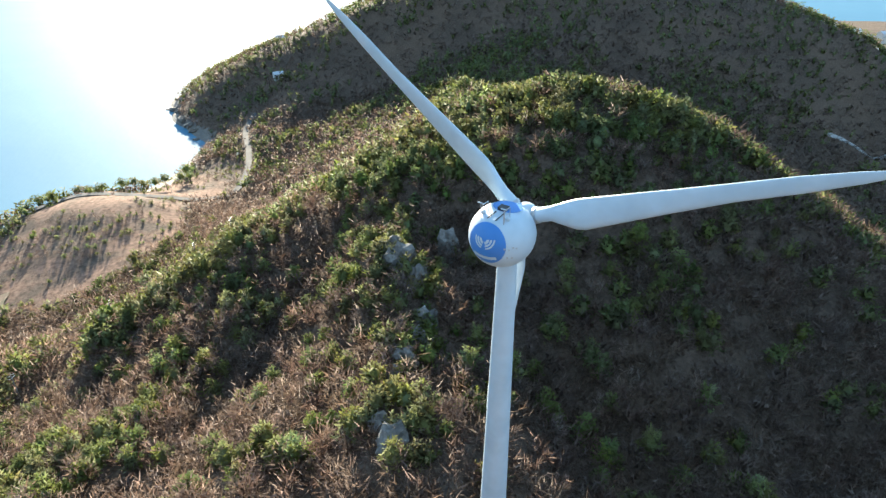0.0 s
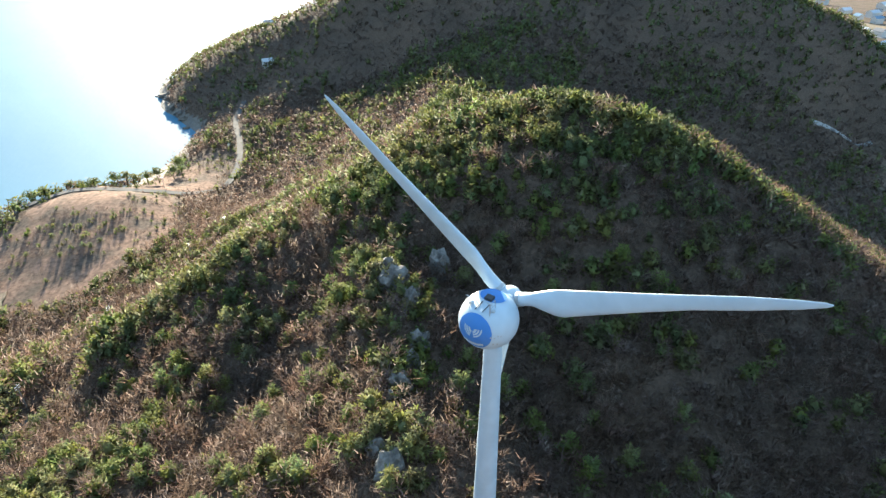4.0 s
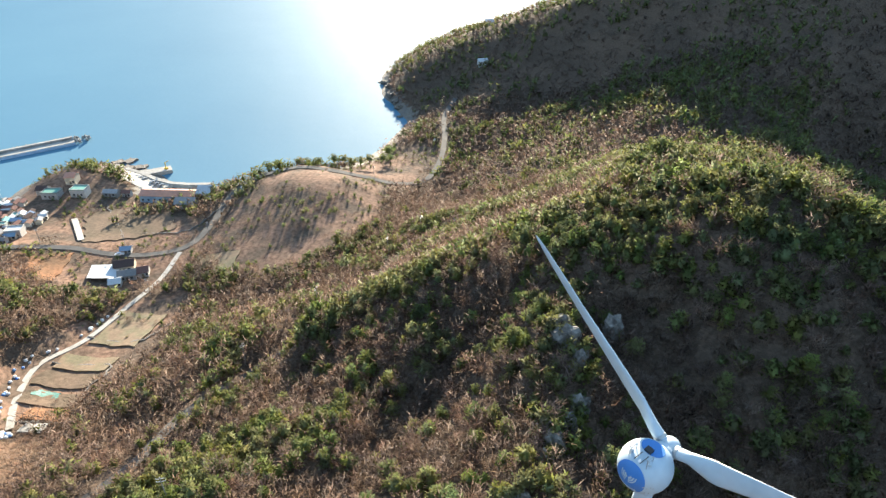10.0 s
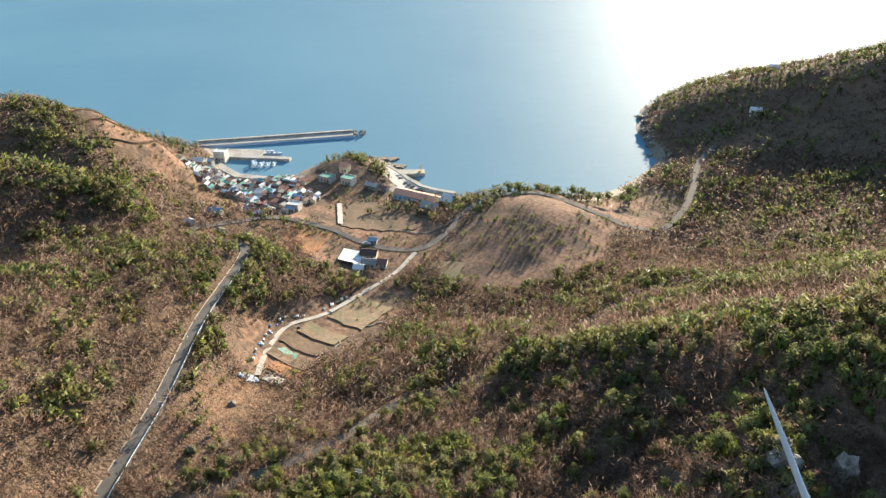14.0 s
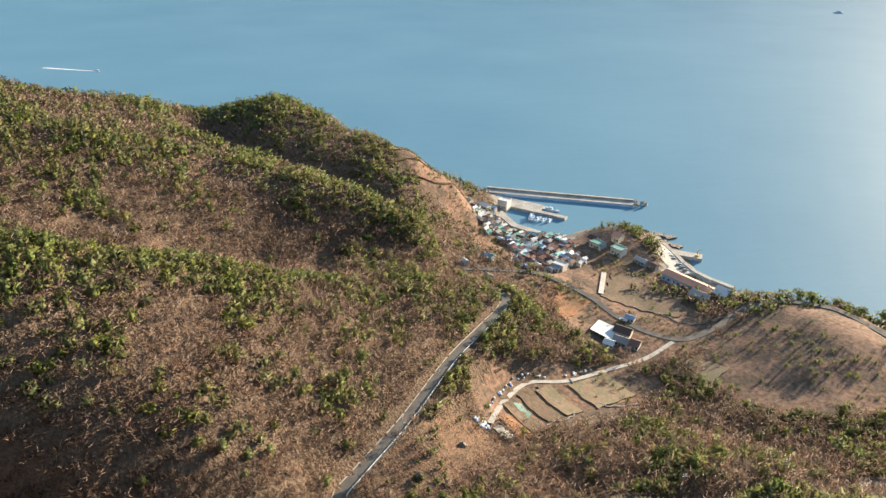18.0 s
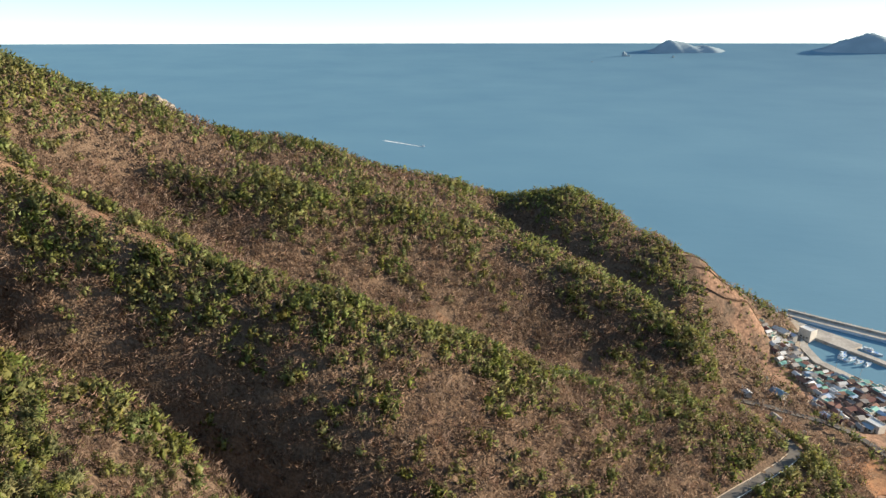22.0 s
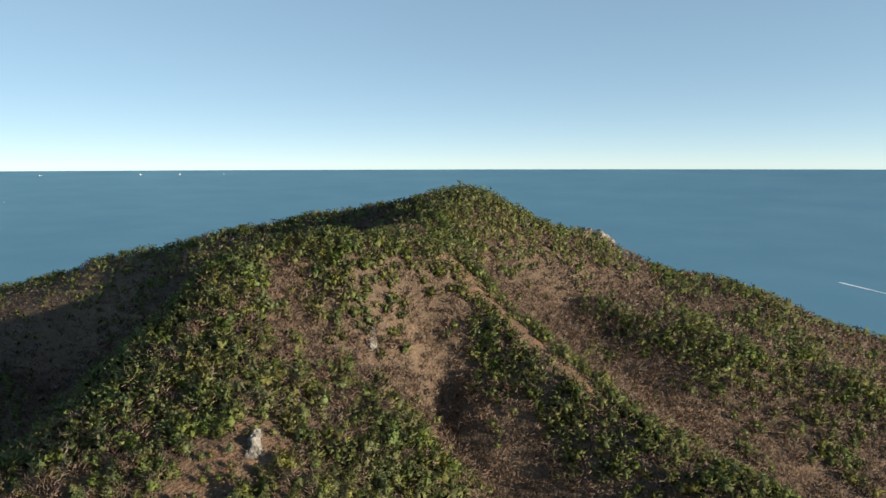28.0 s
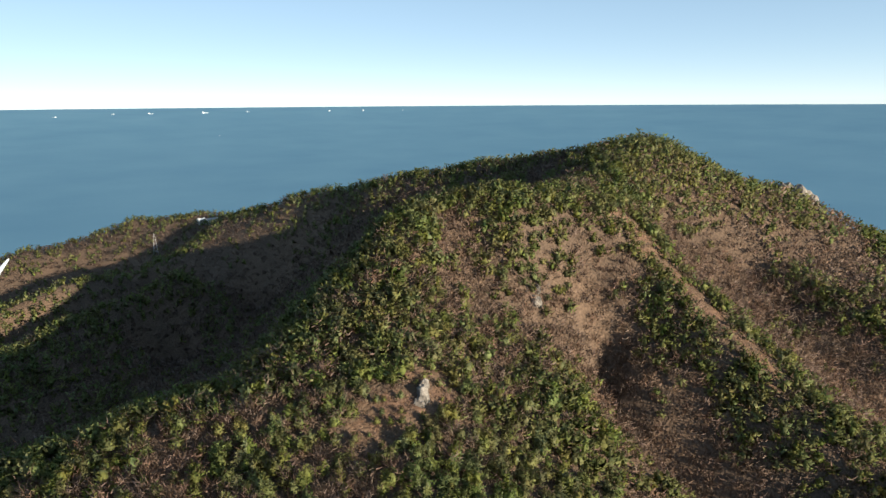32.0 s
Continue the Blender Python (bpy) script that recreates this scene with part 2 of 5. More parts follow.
# ---------------------------------------------------------------- the lie of the land: crests, spurs, valley floors and shores
CRESTS = {
    "hill_behind_turbine": [(5, 46, 88), (-1, 58, 90), (-10, 73, 88), (-9, 108, 93), (25, 135, 112), (36, 160, 114), (55, 142, 112), (88, 146, 96), (116, 160, 76), (150, 175, 55)],
    "hill_left_shoulder": [(-24, 150, 97), (-57, 141, 77), (-68, 126, 68), (-94, 134, 55), (-110, 150, 45), (-122, 120, 42), (-132, 150, 34), (-120, 95, 37)],
    "hill_front": [(-29, 81, 78), (-43, 94, 74), (-70, 99, 60), (-71, 58, 74), (-98, 42, 62), (0, 20, 92), (60, 70, 80), (60, 20, 95), (110, 60, 70)],
    "hill_back": [(-23, 190, 80), (3, 192, 108), (30, 200, 98), (-66, 214, 50), (-55, 221, 59), (-14, 243, 75), (8, 294, 64), (0, 270, 72), (48, 300, 66), (36, 250, 80), (80, 230, 70), (-20, 300, 48), (-48, 342, 34)],
    "far_spur": [(48, 443, 71), (34, 380, 59), (30, 420, 66), (20, 500, 72), (110, 430, 55), (-30, 440, 42)],
    "far_ridge": [(-200, 640, 34), (-195, 600, 38), (-170, 592, 48), (-148, 581, 54), (-110, 565, 62), (-71, 556, 87), (-15, 540, 109), (40, 560, 118), (100, 570, 124), (200, 540, 116), (258, 470, 92), (281, 530, 92), (318, 461, 66), (380, 480, 32), (-225, 585, 25), (-205, 540, 24), (-65, 500, 40), (-60, 540, 66), (0, 490, 66)],
    "knoll": [(-191, 298, 24), (-165, 290, 27), (-145, 318, 15), (-160, 250, 25), (-205, 262, 18), (-128, 262, 22), (-154, 205, 18), (-122, 333, 13)],
    "headland": [(-381, 10, 89), (-419, -9, 100), (-412, 131, 66), (-410, 165, 42), (-385, 128, 44), (-316, 102, 57), (-282, 78, 54), (-460, 38, 101), (-455, 107, 69), (-453, 133, 58), (-454, 156, 40), (-454, 183, 27), (-455, 202, 14), (-425, 0, 92), (-478, 150, 34), (-490, 90, 62), (-430, 188, 11), (-500, 60, 80)],
    "south_ridge": [(-256, -318, 193), (-252, -347, 189), (-240, -380, 184), (-215, -410, 174), (-190, -425, 168), (-196, -470, 165), (-180, -500, 158), (-165, -545, 147), (-152, -590, 134), (-137, -634, 118), (-154, -740, 98), (-42, -775, 103), (68, -796, 74), (180, -800, 52), (-100, -760, 98)],
    "south_valley": [(15, -235, 82), (24, -336, 80), (-18, -267, 66), (-60, -290, 86), (40, -280, 58), (-100, -300, 120), (-70, -240, 140), (-120, -235, 172), (-165, -250, 170), (-200, -290, 165), (-215, -255, 186), (70, -350, 66), (60, -200, 60), (50, -235, 84), (-30, -420, 56), (-60, -350, 88), (-105, -458, 74), (-29, -520, 40), (40, -560, 27), (60, -660, 20), (0, -640, 26), (130, -600, 15), (-150, -380, 130)],
    "eastern_side": [(120, -60, 100), (200, 0, 60), (150, -200, 80), (250, -400, 50), (200, 120, 40), (80, -120, 125), (60, -30, 118), (10, -10, 105)],
}
RIDGE_LINES = {
    "front_dome": [(37, -180, 149.4), (21, -181, 147.8), (-4, -181, 145.5), (-29, -178, 148.0), (-46, -179, 154.2), (-62, -180, 166), (-80, -190, 175), (-96, -197, 188), (-113, -202, 191), (-135, -205, 193), (-155, -205, 192.5), (-174, -202, 191), (-190, -200, 189), (-215, -212, 191), (-245, -232, 199), (-278, -254, 207)],
    "near_shoulder": [(0, -55, 118), (-30, -70, 140), (-52, -105, 154), (-71, -131, 159), (-88, -165, 170)],
    "dome_face": [(-113, -190, 183), (-123, -188, 181), (-141, -187, 190), (-165, -188, 184)],
    "slide_rib": [(-192, -195, 190), (-199, -184, 175), (-200, -165, 161), (-188, -134, 151), (-190, -109, 140), (-190, -83, 130), (-196, -54, 121), (-210, -30, 106), (-226, -10, 93), (-240, 20, 76), (-250, 45, 65), (-254, 75, 56), (-254, 105, 41)],
    "rib_side": [(-174, -60, 113), (-176, -44, 106), (-187, -42, 107), (-203, -9, 92), (-200, 20, 72), (-160, -24, 89), (-150, 0, 66)],
    "main_crest": [(-290, -250, 205), (-322, -236, 188), (-340, -226, 178), (-357, -215, 176.5), (-373, -198, 163), (-394, -178, 152), (-421, -150, 140), (-441, -118, 125), (-464, -82, 109.5), (-474, -36, 99)],
    "upper_flank": [(-264, -209, 180), (-285, -200, 172), (-311, -170, 153), (-340, -145, 146), (-360, -113, 137)],
    "main_flank": [(-272, -178, 148), (-287, -140, 148), (-287, -121, 146), (-281, -105, 140), (-292, -88, 129), (-300, -53, 109), (-310, -15, 96), (-322, 30, 77), (-324, 75, 64), (-300, 100, 52)],
    "tree_rib": [(63, -386, 92.9), (49, -398, 94.8), (34, -407, 97.5), (20, -416, 102.1), (-2, -431, 105.6), (-25, -447, 107.5), (-49, -460, 111.3)],
    "tree_rib_south": [(74, -470, 92.6), (57, -481, 96.0), (23, -496, 103.9), (-12, -512, 104.1), (-37, -526, 101.2)],
    "near_lip": [(-121, -129, 143), (-114, -100, 127), (-125, -102, 125), (-135, -98, 119), (-104, -85, 123), (-88, -45, 108), (-60, -30, 112)],
}
VALLEY_LINES = {
    "great_gully": [(-168, -176, 160), (-158, -162, 149), (-150, -150, 139), (-152, -130, 125), (-152, -108, 110), (-150, -88, 97), (-142, -65, 84), (-130, -40, 74), (-120, -20, 68)],
    "west_gully": [(-228, -200, 175), (-236, -180, 152), (-238, -150, 136), (-238, -115, 122), (-236, -82, 110), (-246, -45, 88), (-268, -10, 70), (-285, 15, 62), (-284, 45, 56), (-280, 85, 48)],
    "rib_hollow": [(60, -425, 68), (30, -440, 68), (0, -452, 72), (-30, -465, 80)],
    "front_face": [(-134, -167, 163), (-100, -160, 163), (-90, -125, 150), (-75, -80, 138)],
}
HOLLOWS = {
    "ravine": [(-169, 80, 29), (-150, 60, 42), (-140, 20, 50), (-112, 76, 47), (-120, 41, 50), (-105, 10, 66), (-60, 0, 96), (-120, -30, 82), (-150, 110, 30)],
    "valley_floor": [(-232, 186, 10), (-207, 185, 10), (-206, 119, 18), (-208, 150, 13), (-180, 160, 14), (-267, 175, 14), (-237, 202, 11), (-297, 225, 8), (-260, 250, 6), (-320, 240, 6), (-250, 220, 8), (-140, 180, 18)],
    "village": [(-341, 199, 9), (-402, 184, 9), (-328, 155, 19), (-300, 179, 15), (-372, 225, 4), (-310, 210, 9), (-385, 160, 14)],
    "small_knob": [(-347, 273, 15), (-330, 262, 10), (-362, 268, 10)],
    "valley_behind_hill": [(-84, 249, 33), (-60, 240, 36), (-118, 333, 11), (-100, 300, 14), (-100, 380, 14), (-80, 330, 22), (0, 335, 47), (-148, 446, 14), (-125, 376, 12), (-97, 443, 28)],
    "east_plain": [(306, 420, 6), (260, 330, 6), (330, 330, 5), (420, 480, 5), (400, 350, 5), (220, 260, 10), (200, 360, 14), (627, 1003, 4), (560, 700, 4), (800, 900, 4), (700, 500, 4), (500, 900, 4), (500, 200, 4)],
}
SHORES = {
    "bay": [(-283, 293, 0), (-260, 305, 0), (-232, 322, 0), (-205, 345, 0), (-190, 375, 0), (-183, 402, 0), (-185, 462, 0), (-215, 500, 0), (-244, 552, 0), (-255, 620, 0), (-235, 700, 0)],
    "harbour": [(-372, 243, 0), (-400, 216, 0), (-440, 222, 0), (-475, 232, 0), (-351, 319, 0), (-372, 285, 0), (-310, 308, 0), (-340, 308, 0)],
    "outer_coast": [(-520, 185, 0), (-560, 80, 0), (-570, -20, 0), (-590, -120, 0), (-580, -220, 0), (-520, -330, 0), (-440, -440, 0), (-350, -540, 0), (-250, -700, 0), (-190, -830, 0), (-60, -910, 0), (150, -940, 0)],
    "far_coast": [(-150, 780, 0), (0, 840, 0), (150, 900, 0), (300, 1050, 0)],
    "deep_water": [(-420, 285, -12), (-330, 350, -15), (-250, 400, -15), (-260, 470, -15), (-310, 560, -20), (-330, 680, -20), (-520, 260, -20), (-600, 150, -25), (-640, 0, -25), (-660, -200, -25), (-560, -420, -25), (-420, -580, -25), (-330, -780, -25), (-200, -950, -25), (0, -1000, -25), (-200, 850, -20), (0, 950, -20), (-650, 500, -25), (-450, 450, -20), (-650, -600, -30), (-600, 900, -30)],
}
GULLIES = {
    "gully_pit": (15, 6, [(-160, -158), (-152, -148), (-151, -136)]),
    "gully_bed": (17, 6.5, [(-152, -122), (-152, -100), (-148, -80), (-138, -58), (-128, -40)]),
    "shadow_valley": (6, 30, [(30, -170), (0, -220), (-40, -270), (-90, -320)]),
    "hill_fold": (7, 12, [(30, 60), (18, 90), (10, 115)]),
    "hill_fold_left": (5, 10, [(-50, 60), (-35, 100), (-25, 125)]),
    "headland_fold": (17, 16, [(-365, 95), (-385, 65), (-402, 30), (-416, -10)]),
    "far_fold": (6, 18, [(-100, 440), (-50, 470), (-10, 520)]),
    "far_fold_east": (16, 22, [(120, 380), (130, 450), (140, 520)]),
}
RIBS = {
    "rock_spine": (4, 6, [(-4, 55), (-10, 75), (-8, 92), (-12, 110)]),
    "middle_spur": (7, 15, [(-318, -60), (-340, -15), (-338, 25), (-326, 75), (-308, 98)]),
    "head_top": (5, 25, [(-462, 20), (-455, 60)]),
    "left_end": (4, 11, [(-57, 138), (-94, 132), (-108, 130)]),
}
ROADS = {
    "main": [(-128, 29, 49.3), (-134, 20, 49), (-143, 17, 48.5), (-152, 26, 48), (-173, 49, 46), (-204, 79, 43.5), (-228, 106, 40), (-243, 122, 37.5), (-256, 130, 36), (-285, 124, 31), (-312, 122, 26)],
    "shore": [(-312, 122, 26), (-308, 150, 22), (-300, 179, 17), (-273, 196, 13), (-250, 200, 11.5), (-230, 207, 11), (-217, 221, 11), (-219, 245, 12), (-226, 272, 14), (-222, 292, 17), (-207, 303, 21), (-190, 308, 23), (-159, 316, 18), (-139, 320, 14.5), (-124, 333, 13), (-124, 364, 13.5), (-134, 405, 14.5), (-146, 440, 16), (-148, 475, 20)],
    "hill": [(-128, 29, 49.3), (-123, 41, 50), (-113, 72, 49), (-112, 97, 47), (-100, 130, 46), (-95, 175, 40), (-92, 215, 35), (-87, 236, 33), (-80, 252, 35), (-60, 262, 38)],
    "path": [(-217, 214, 11), (-210, 191, 11), (-207, 167, 12.5), (-204, 139, 15), (-206, 119, 18), (-194, 100, 21.5), (-180, 87, 25.5)],
}


def spline(points, step=2.0):
    """A smooth line through the points, as an array of evenly close places."""
    p = np.array(points, float)
    q = np.vstack((2 * p[0] - p[1], p, 2 * p[-1] - p[-2]))
    out = []
    for i in range(1, len(q) - 2):
        n = max(2, int(np.linalg.norm(q[i + 1] - q[i]) / step))
        for u in np.linspace(0, 1, n, endpoint=False):
            out.append(0.5 * (2 * q[i] + (q[i + 1] - q[i - 1]) * u + (2 * q[i - 1] - 5 * q[i] + 4 * q[i + 1] - q[i + 2]) * u * u + (3 * q[i] - q[i - 1] - 3 * q[i + 1] + q[i + 2]) * u ** 3))
    out.append(p[-1])
    return np.array(out)


control = np.array([p for group in (RIDGE_LINES, VALLEY_LINES) for line in group.values() for p in spline(line, 14.0)] + [tuple(p) for group in (CRESTS, HOLLOWS, SHORES, ROADS) for line in group.values() for p in line], float)
_, keep = np.unique(np.round(control[:, :2] / 3.0), axis=0, return_index=True)
control = control[np.sort(keep)]
gap = np.linalg.norm(control[:, None, :2] - control[None, :, :2], axis=2)
SOFTEN = 4.0
kern = np.hypot(gap, SOFTEN)
weights = np.linalg.solve(np.block([[kern - np.eye(len(control)) * 2.0, np.ones((len(control), 1))], [np.ones((1, len(control))), np.zeros((1, 1))]]), np.append(control[:, 2], 0.0))
ROAD_LINES = {k: spline(v, 3.0) for k, v in ROADS.items()}
ROAD_HALF = {"main": 2.5, "shore": 1.9, "hill": 1.5, "path": 1.2}


def wave(x, y, seed=0.0):
    """Rolling unevenness of the slopes: gullies and hummocks, at three sizes."""
    a = np.sin(x * 0.043 + seed) * np.cos(y * 0.051 - seed * 1.7) + np.sin(x * 0.031 - y * 0.047 + 1.3 + seed)
    b = np.sin(x * 0.11 + y * 0.07 + seed * 2.1) * np.cos(y * 0.13 - x * 0.05 + 0.7)
    c = np.sin(x * 0.29 - y * 0.21 + seed) * np.cos(y * 0.33 + x * 0.17 + 2.0)
    return a * 1.1 + b * 0.9 + c * 0.35


def away_from(line, x, y):
    """Distance on the plan from a line of places."""
    best = np.full(len(x), 1e9)
    for (ax, ay), (bx, by) in zip(line[:-1], line[1:]):
        u = np.clip(((x - ax) * (bx - ax) + (y - ay) * (by - ay)) / ((bx - ax) ** 2 + (by - ay) ** 2), 0, 1)
        best = np.minimum(best, np.hypot(x - ax - u * (bx - ax), y - ay - u * (by - ay)))
    return best


def base_height(x, y):
    x, y = np.atleast_1d(np.asarray(x, float)), np.atleast_1d(np.asarray(y, float))
    out = np.empty(len(x))
    for i in range(0, len(x), 20000):
        s = slice(i, i + 20000)
        r = np.sqrt((x[s, None] - control[None, :, 0]) ** 2 + (y[s, None] - control[None, :, 1]) ** 2 + SOFTEN ** 2)
        out[s] = r @ weights[:-1] + weights[-1]
    return out


def height(x, y):
    x, y = np.atleast_1d(np.asarray(x, float)), np.atleast_1d(np.asarray(y, float))
    z = base_height(x, y)
    z = z + wave(x, y) * np.clip((z - 12) / 30, 0, 1) * 1.3
    for group, sign in ((GULLIES, -1), (RIBS, 1)):
        for depth, width, line in group.values():
            z = z + sign * depth * np.exp(-(away_from(line, x, y) / width) ** 2)
    for name, line in ROAD_LINES.items():
        best, zr = np.full(len(x), 1e9), np.zeros(len(x))
        for q in line:
            d = (x - q[0]) ** 2 + (y - q[1]) ** 2
            hit = d < best
            best[hit], zr[hit] = d[hit], q[2]
        u = np.clip((np.sqrt(best) - ROAD_HALF[name] - 1.0) / 7.0, 0, 1)
        u = u * u * (3 - 2 * u)
        z = z * u + (zr - 0.25) * (1 - u)
    return z


X0, X1, Y0, Y1, CELL = -700, 860, -1000, 1120, 5.0
gx, gy = np.meshgrid(np.arange(X0, X1 + 1, CELL), np.arange(Y0, Y1 + 1, CELL))
NX, NY = gx.shape[1], gx.shape[0]
GZ = height(gx.ravel(), gy.ravel()).reshape(NY, NX)


def ground_z(x, y):
    """Height of the land's surface, between its grid points."""
    u, v = (np.asarray(x, float) - X0) / CELL, (np.asarray(y, float) - Y0) / CELL
    i, j = np.clip(u.astype(int), 0, NX - 2), np.clip(v.astype(int), 0, NY - 2)
    a, b = u - i, v - j
    lower = GZ[j, i] * (1 - a) * (1 - b) + GZ[j, i + 1] * a * (1 - b) + GZ[j + 1, i] * (1 - a) * b + GZ[j + 1, i + 1] * a * b
    return lower


def gz(x, y):
    return float(ground_z(np.array([x]), np.array([y]))[0])


def knoll_zone(x, y):
    """How far a place lies in the open, treeless land round the orange knoll and the valley farms."""
    a = np.exp(-(((x + 172) / 48) ** 2 + ((y - 262) / 62) ** 2) ** 2)
    b = np.exp(-(((x + 246) / 44) ** 2 + ((y - 210) / 46) ** 2) ** 2)
    c = np.exp(-(((x + 335) / 65) ** 2 + ((y - 225) / 60) ** 2) ** 2)
    d = np.exp(-(((x + 192) / 24) ** 2 + ((y - 135) / 52) ** 2) ** 2)
    e = np.exp(-(((x + 152) / 27) ** 2 + ((y - 345) / 52) ** 2) ** 2)
    g = np.exp(-(((x + 428) / 46) ** 2 + ((y - 154) / 44) ** 2) ** 2)
    h = np.exp(-(((x + 364) / 26) ** 2 + ((y - 174) / 18) ** 2) ** 2)
    return np.clip(np.maximum.reduce((a, b, c, d, e, g, h)), 0, 1)


CLEARINGS = {
    "slide": (6, [(-192, -200), (-202, -186), (-204, -165), (-193, -136), (-193, -114)]),
    "gully_side": (1.6, [(-140, -160), (-137, -140), (-130, -122), (-128, -100)]),
    "road_side": (8, [(-298, 118), (-297, 142), (-291, 166)]),
    "rock_patch": (4, [(-64, -124), (-74, -134), (-80, -128)]),
    "rib_scar": (4, [(-236, -30), (-252, 2), (-266, 22)]),
    "ridge_patch": (4, [(-52, -122), (-62, -130)]),
    "rim_path": (9, [(-300, -235), (-363, -212), (-400, -190), (-458, -160), (-462, -120)]),
    "red_scar": (5, [(-285, 40), (-262, 34), (-250, 20), (-262, 0), (-272, -30)]),
    "ravine_side": (13, [(-146, 40), (-158, 60), (-168, 76)]),
    "headland_slope": (9, [(-452, 95), (-455, 120), (-460, 140)]),
}


def cleared(x, y):
    out = np.zeros(len(x), bool)
    for width, line in CLEARINGS.values():
        out |= away_from(line, x, y) + wave(x * 2, y * 2, 1.0) < width
    return out


idx = np.arange(NX * NY).reshape(NY, NX)
quads = np.stack((idx[:-1, :-1], idx[:-1, 1:], idx[1:, 1:], idx[1:, :-1]), -1).reshape(-1, 4)
me = bpy.data.meshes.new("ground")
me.from_pydata(np.stack((gx.ravel(), gy.ravel(), GZ.ravel()), 1).tolist(), [], quads.tolist())
cx, cy, cz = (v.ravel()[quads].mean(1) for v in (gx, gy, GZ))
open_land = knoll_zone(cx, cy) + wave(cx, cy, 3.0) * 0.05 > 0.5
slope = np.ptp(GZ.ravel()[quads], axis=1)
shore_rock = (cz < 4.5) & (cz > -6) & ((slope > 1.0) | (cy > 345)) & (cx < -100) & ((slope > 0.5) | (cz < 2))
slot = np.where(open_land, 1, 0)
slot = np.where(cleared(cx, cy), 4, slot)
slot = np.where(shore_rock, 2, slot)
slot = np.where((cx > 180) & (cz < 9), 3, slot)
for m in (M_GROUND, M_KNOLL, M_SHORE_ROCK, M_SOIL, M_DRYGRASS):
    me.materials.append(m)
me.polygons.foreach_set("material_index", slot.astype(np.int32))
me.polygons.foreach_set("use_smooth", [True] * len(me.polygons))
ground = tagged(new("ground", me), "hilly coastal ground of dry brown grass and bare soil", "ground", kind="structure")

# the sea, which lifts gently towards its far rim
rings = [0, 60, 120, 200, 300, 400, 500, 620, 760, 900, 1100, 1350, 1600, 1900, 2300, 2700, 3100, 3500, 3900, 4300, 4700]
SEG = 128
verts, faces = [(0, 0, 0)], []
for r in rings[1:]:
    rise = 192 * max(0.0, (r - 1300) / 3400) ** 2
    verts += [(r * math.cos(k * 2 * math.pi / SEG), r * math.sin(k * 2 * math.pi / SEG), rise) for k in range(SEG)]
for k in range(SEG):
    faces.append((0, 1 + k, 1 + (k + 1) % SEG))
for i in range(len(rings) - 2):
    a, b = 1 + i * SEG, 1 + (i + 1) * SEG
    faces += [(a + k, b + k, b + (k + 1) % SEG, a + (k + 1) % SEG) for k in range(SEG)]
tagged(raw("water", verts, faces, M_SEA, smooth=True), "calm blue sea reaching to the hazy horizon", "sea", kind="structure")


# ---------------------------------------------------------------- roads
def ribbon(name, line, half, material, lift, label, category, thick=0.25, side=0.0):
    c = np.array(line)
    d = np.gradient(c[:, :2], axis=0)
    d /= np.linalg.norm(d, axis=1)[:, None] + 1e-9
    nrm = np.stack((-d[:, 1], d[:, 0]), 1)
    v, f = [], []
    for p, n in zip(c, nrm):
        for s, dz in ((-half + side, -thick), (-half + side, lift), (half + side, lift), (half + side, -thick)):
            v.append((p[0] + n[0] * s, p[1] + n[1] * s, p[2] + dz))
    for i in range(len(c) - 1):
        a, b = 4 * i, 4 * i + 4
        f += [(a + k, b + k, b + k + 1, a + k + 1) for k in range(3)]
    return v, f


for name, line in ROAD_LINES.items():
    v, f = ribbon(name, line, ROAD_HALF[name], M_ASPHALT, 0.12, "", "")
    tagged(raw("road", v, f, M_CONCRETE if name == "path" else M_ASPHALT), "pale concrete farm path" if name == "path" else "grey two-lane asphalt road winding down the valley", "road", kind="structure")


# ---------------------------------------------------------------- wind turbines
def blade_mesh(length):
    """One blade along +X from the hub: round root, wide shoulder, thin drooping tip."""
    bm = bmesh.new()
    rows = [(0.9, 0.62, 0.62, 0), (1.6, 0.62, 0.62, 0), (2.6, 0.75, 0.6, 12), (4.6, 1.45, 0.42, 14), (5.4, 1.55, 0.38, 13), (8, 1.35, 0.3, 10), (12, 1.05, 0.22, 7), (16, 0.8, 0.15, 5), (20, 0.56, 0.1, 3), (23, 0.38, 0.07, 2), (24.6, 0.2, 0.04, 1), (25, 0.05, 0.02, 1)]
    prev, n = None, 14
    for x, chord, thick, twist in rows:
        x *= length / 25.0
        chord *= 0.8 if chord > 0.7 else 1.0
        ring = []
        shift = max(0.0, chord - 0.62) * 0.55
        for k in range(n):
            a = k * 2 * math.pi / n
            y, z = chord * math.cos(a), thick * math.sin(a) * (1.0 if chord < 0.7 else 0.75 - 0.25 * math.cos(a))
            y -= shift
            t = radians(-twist)
            ring.append(bm.verts.new((x, y * math.cos(t) - z * math.sin(t), y * math.sin(t) + z * math.cos(t))))
        if prev:
            for k in range(n):
                bm.faces.new((prev[k], prev[(k + 1) % n], ring[(k + 1) % n], ring[k]))
        else:
            bm.faces.new(ring[::-1])
        prev = ring
    bm.faces.new(prev)
    return bm


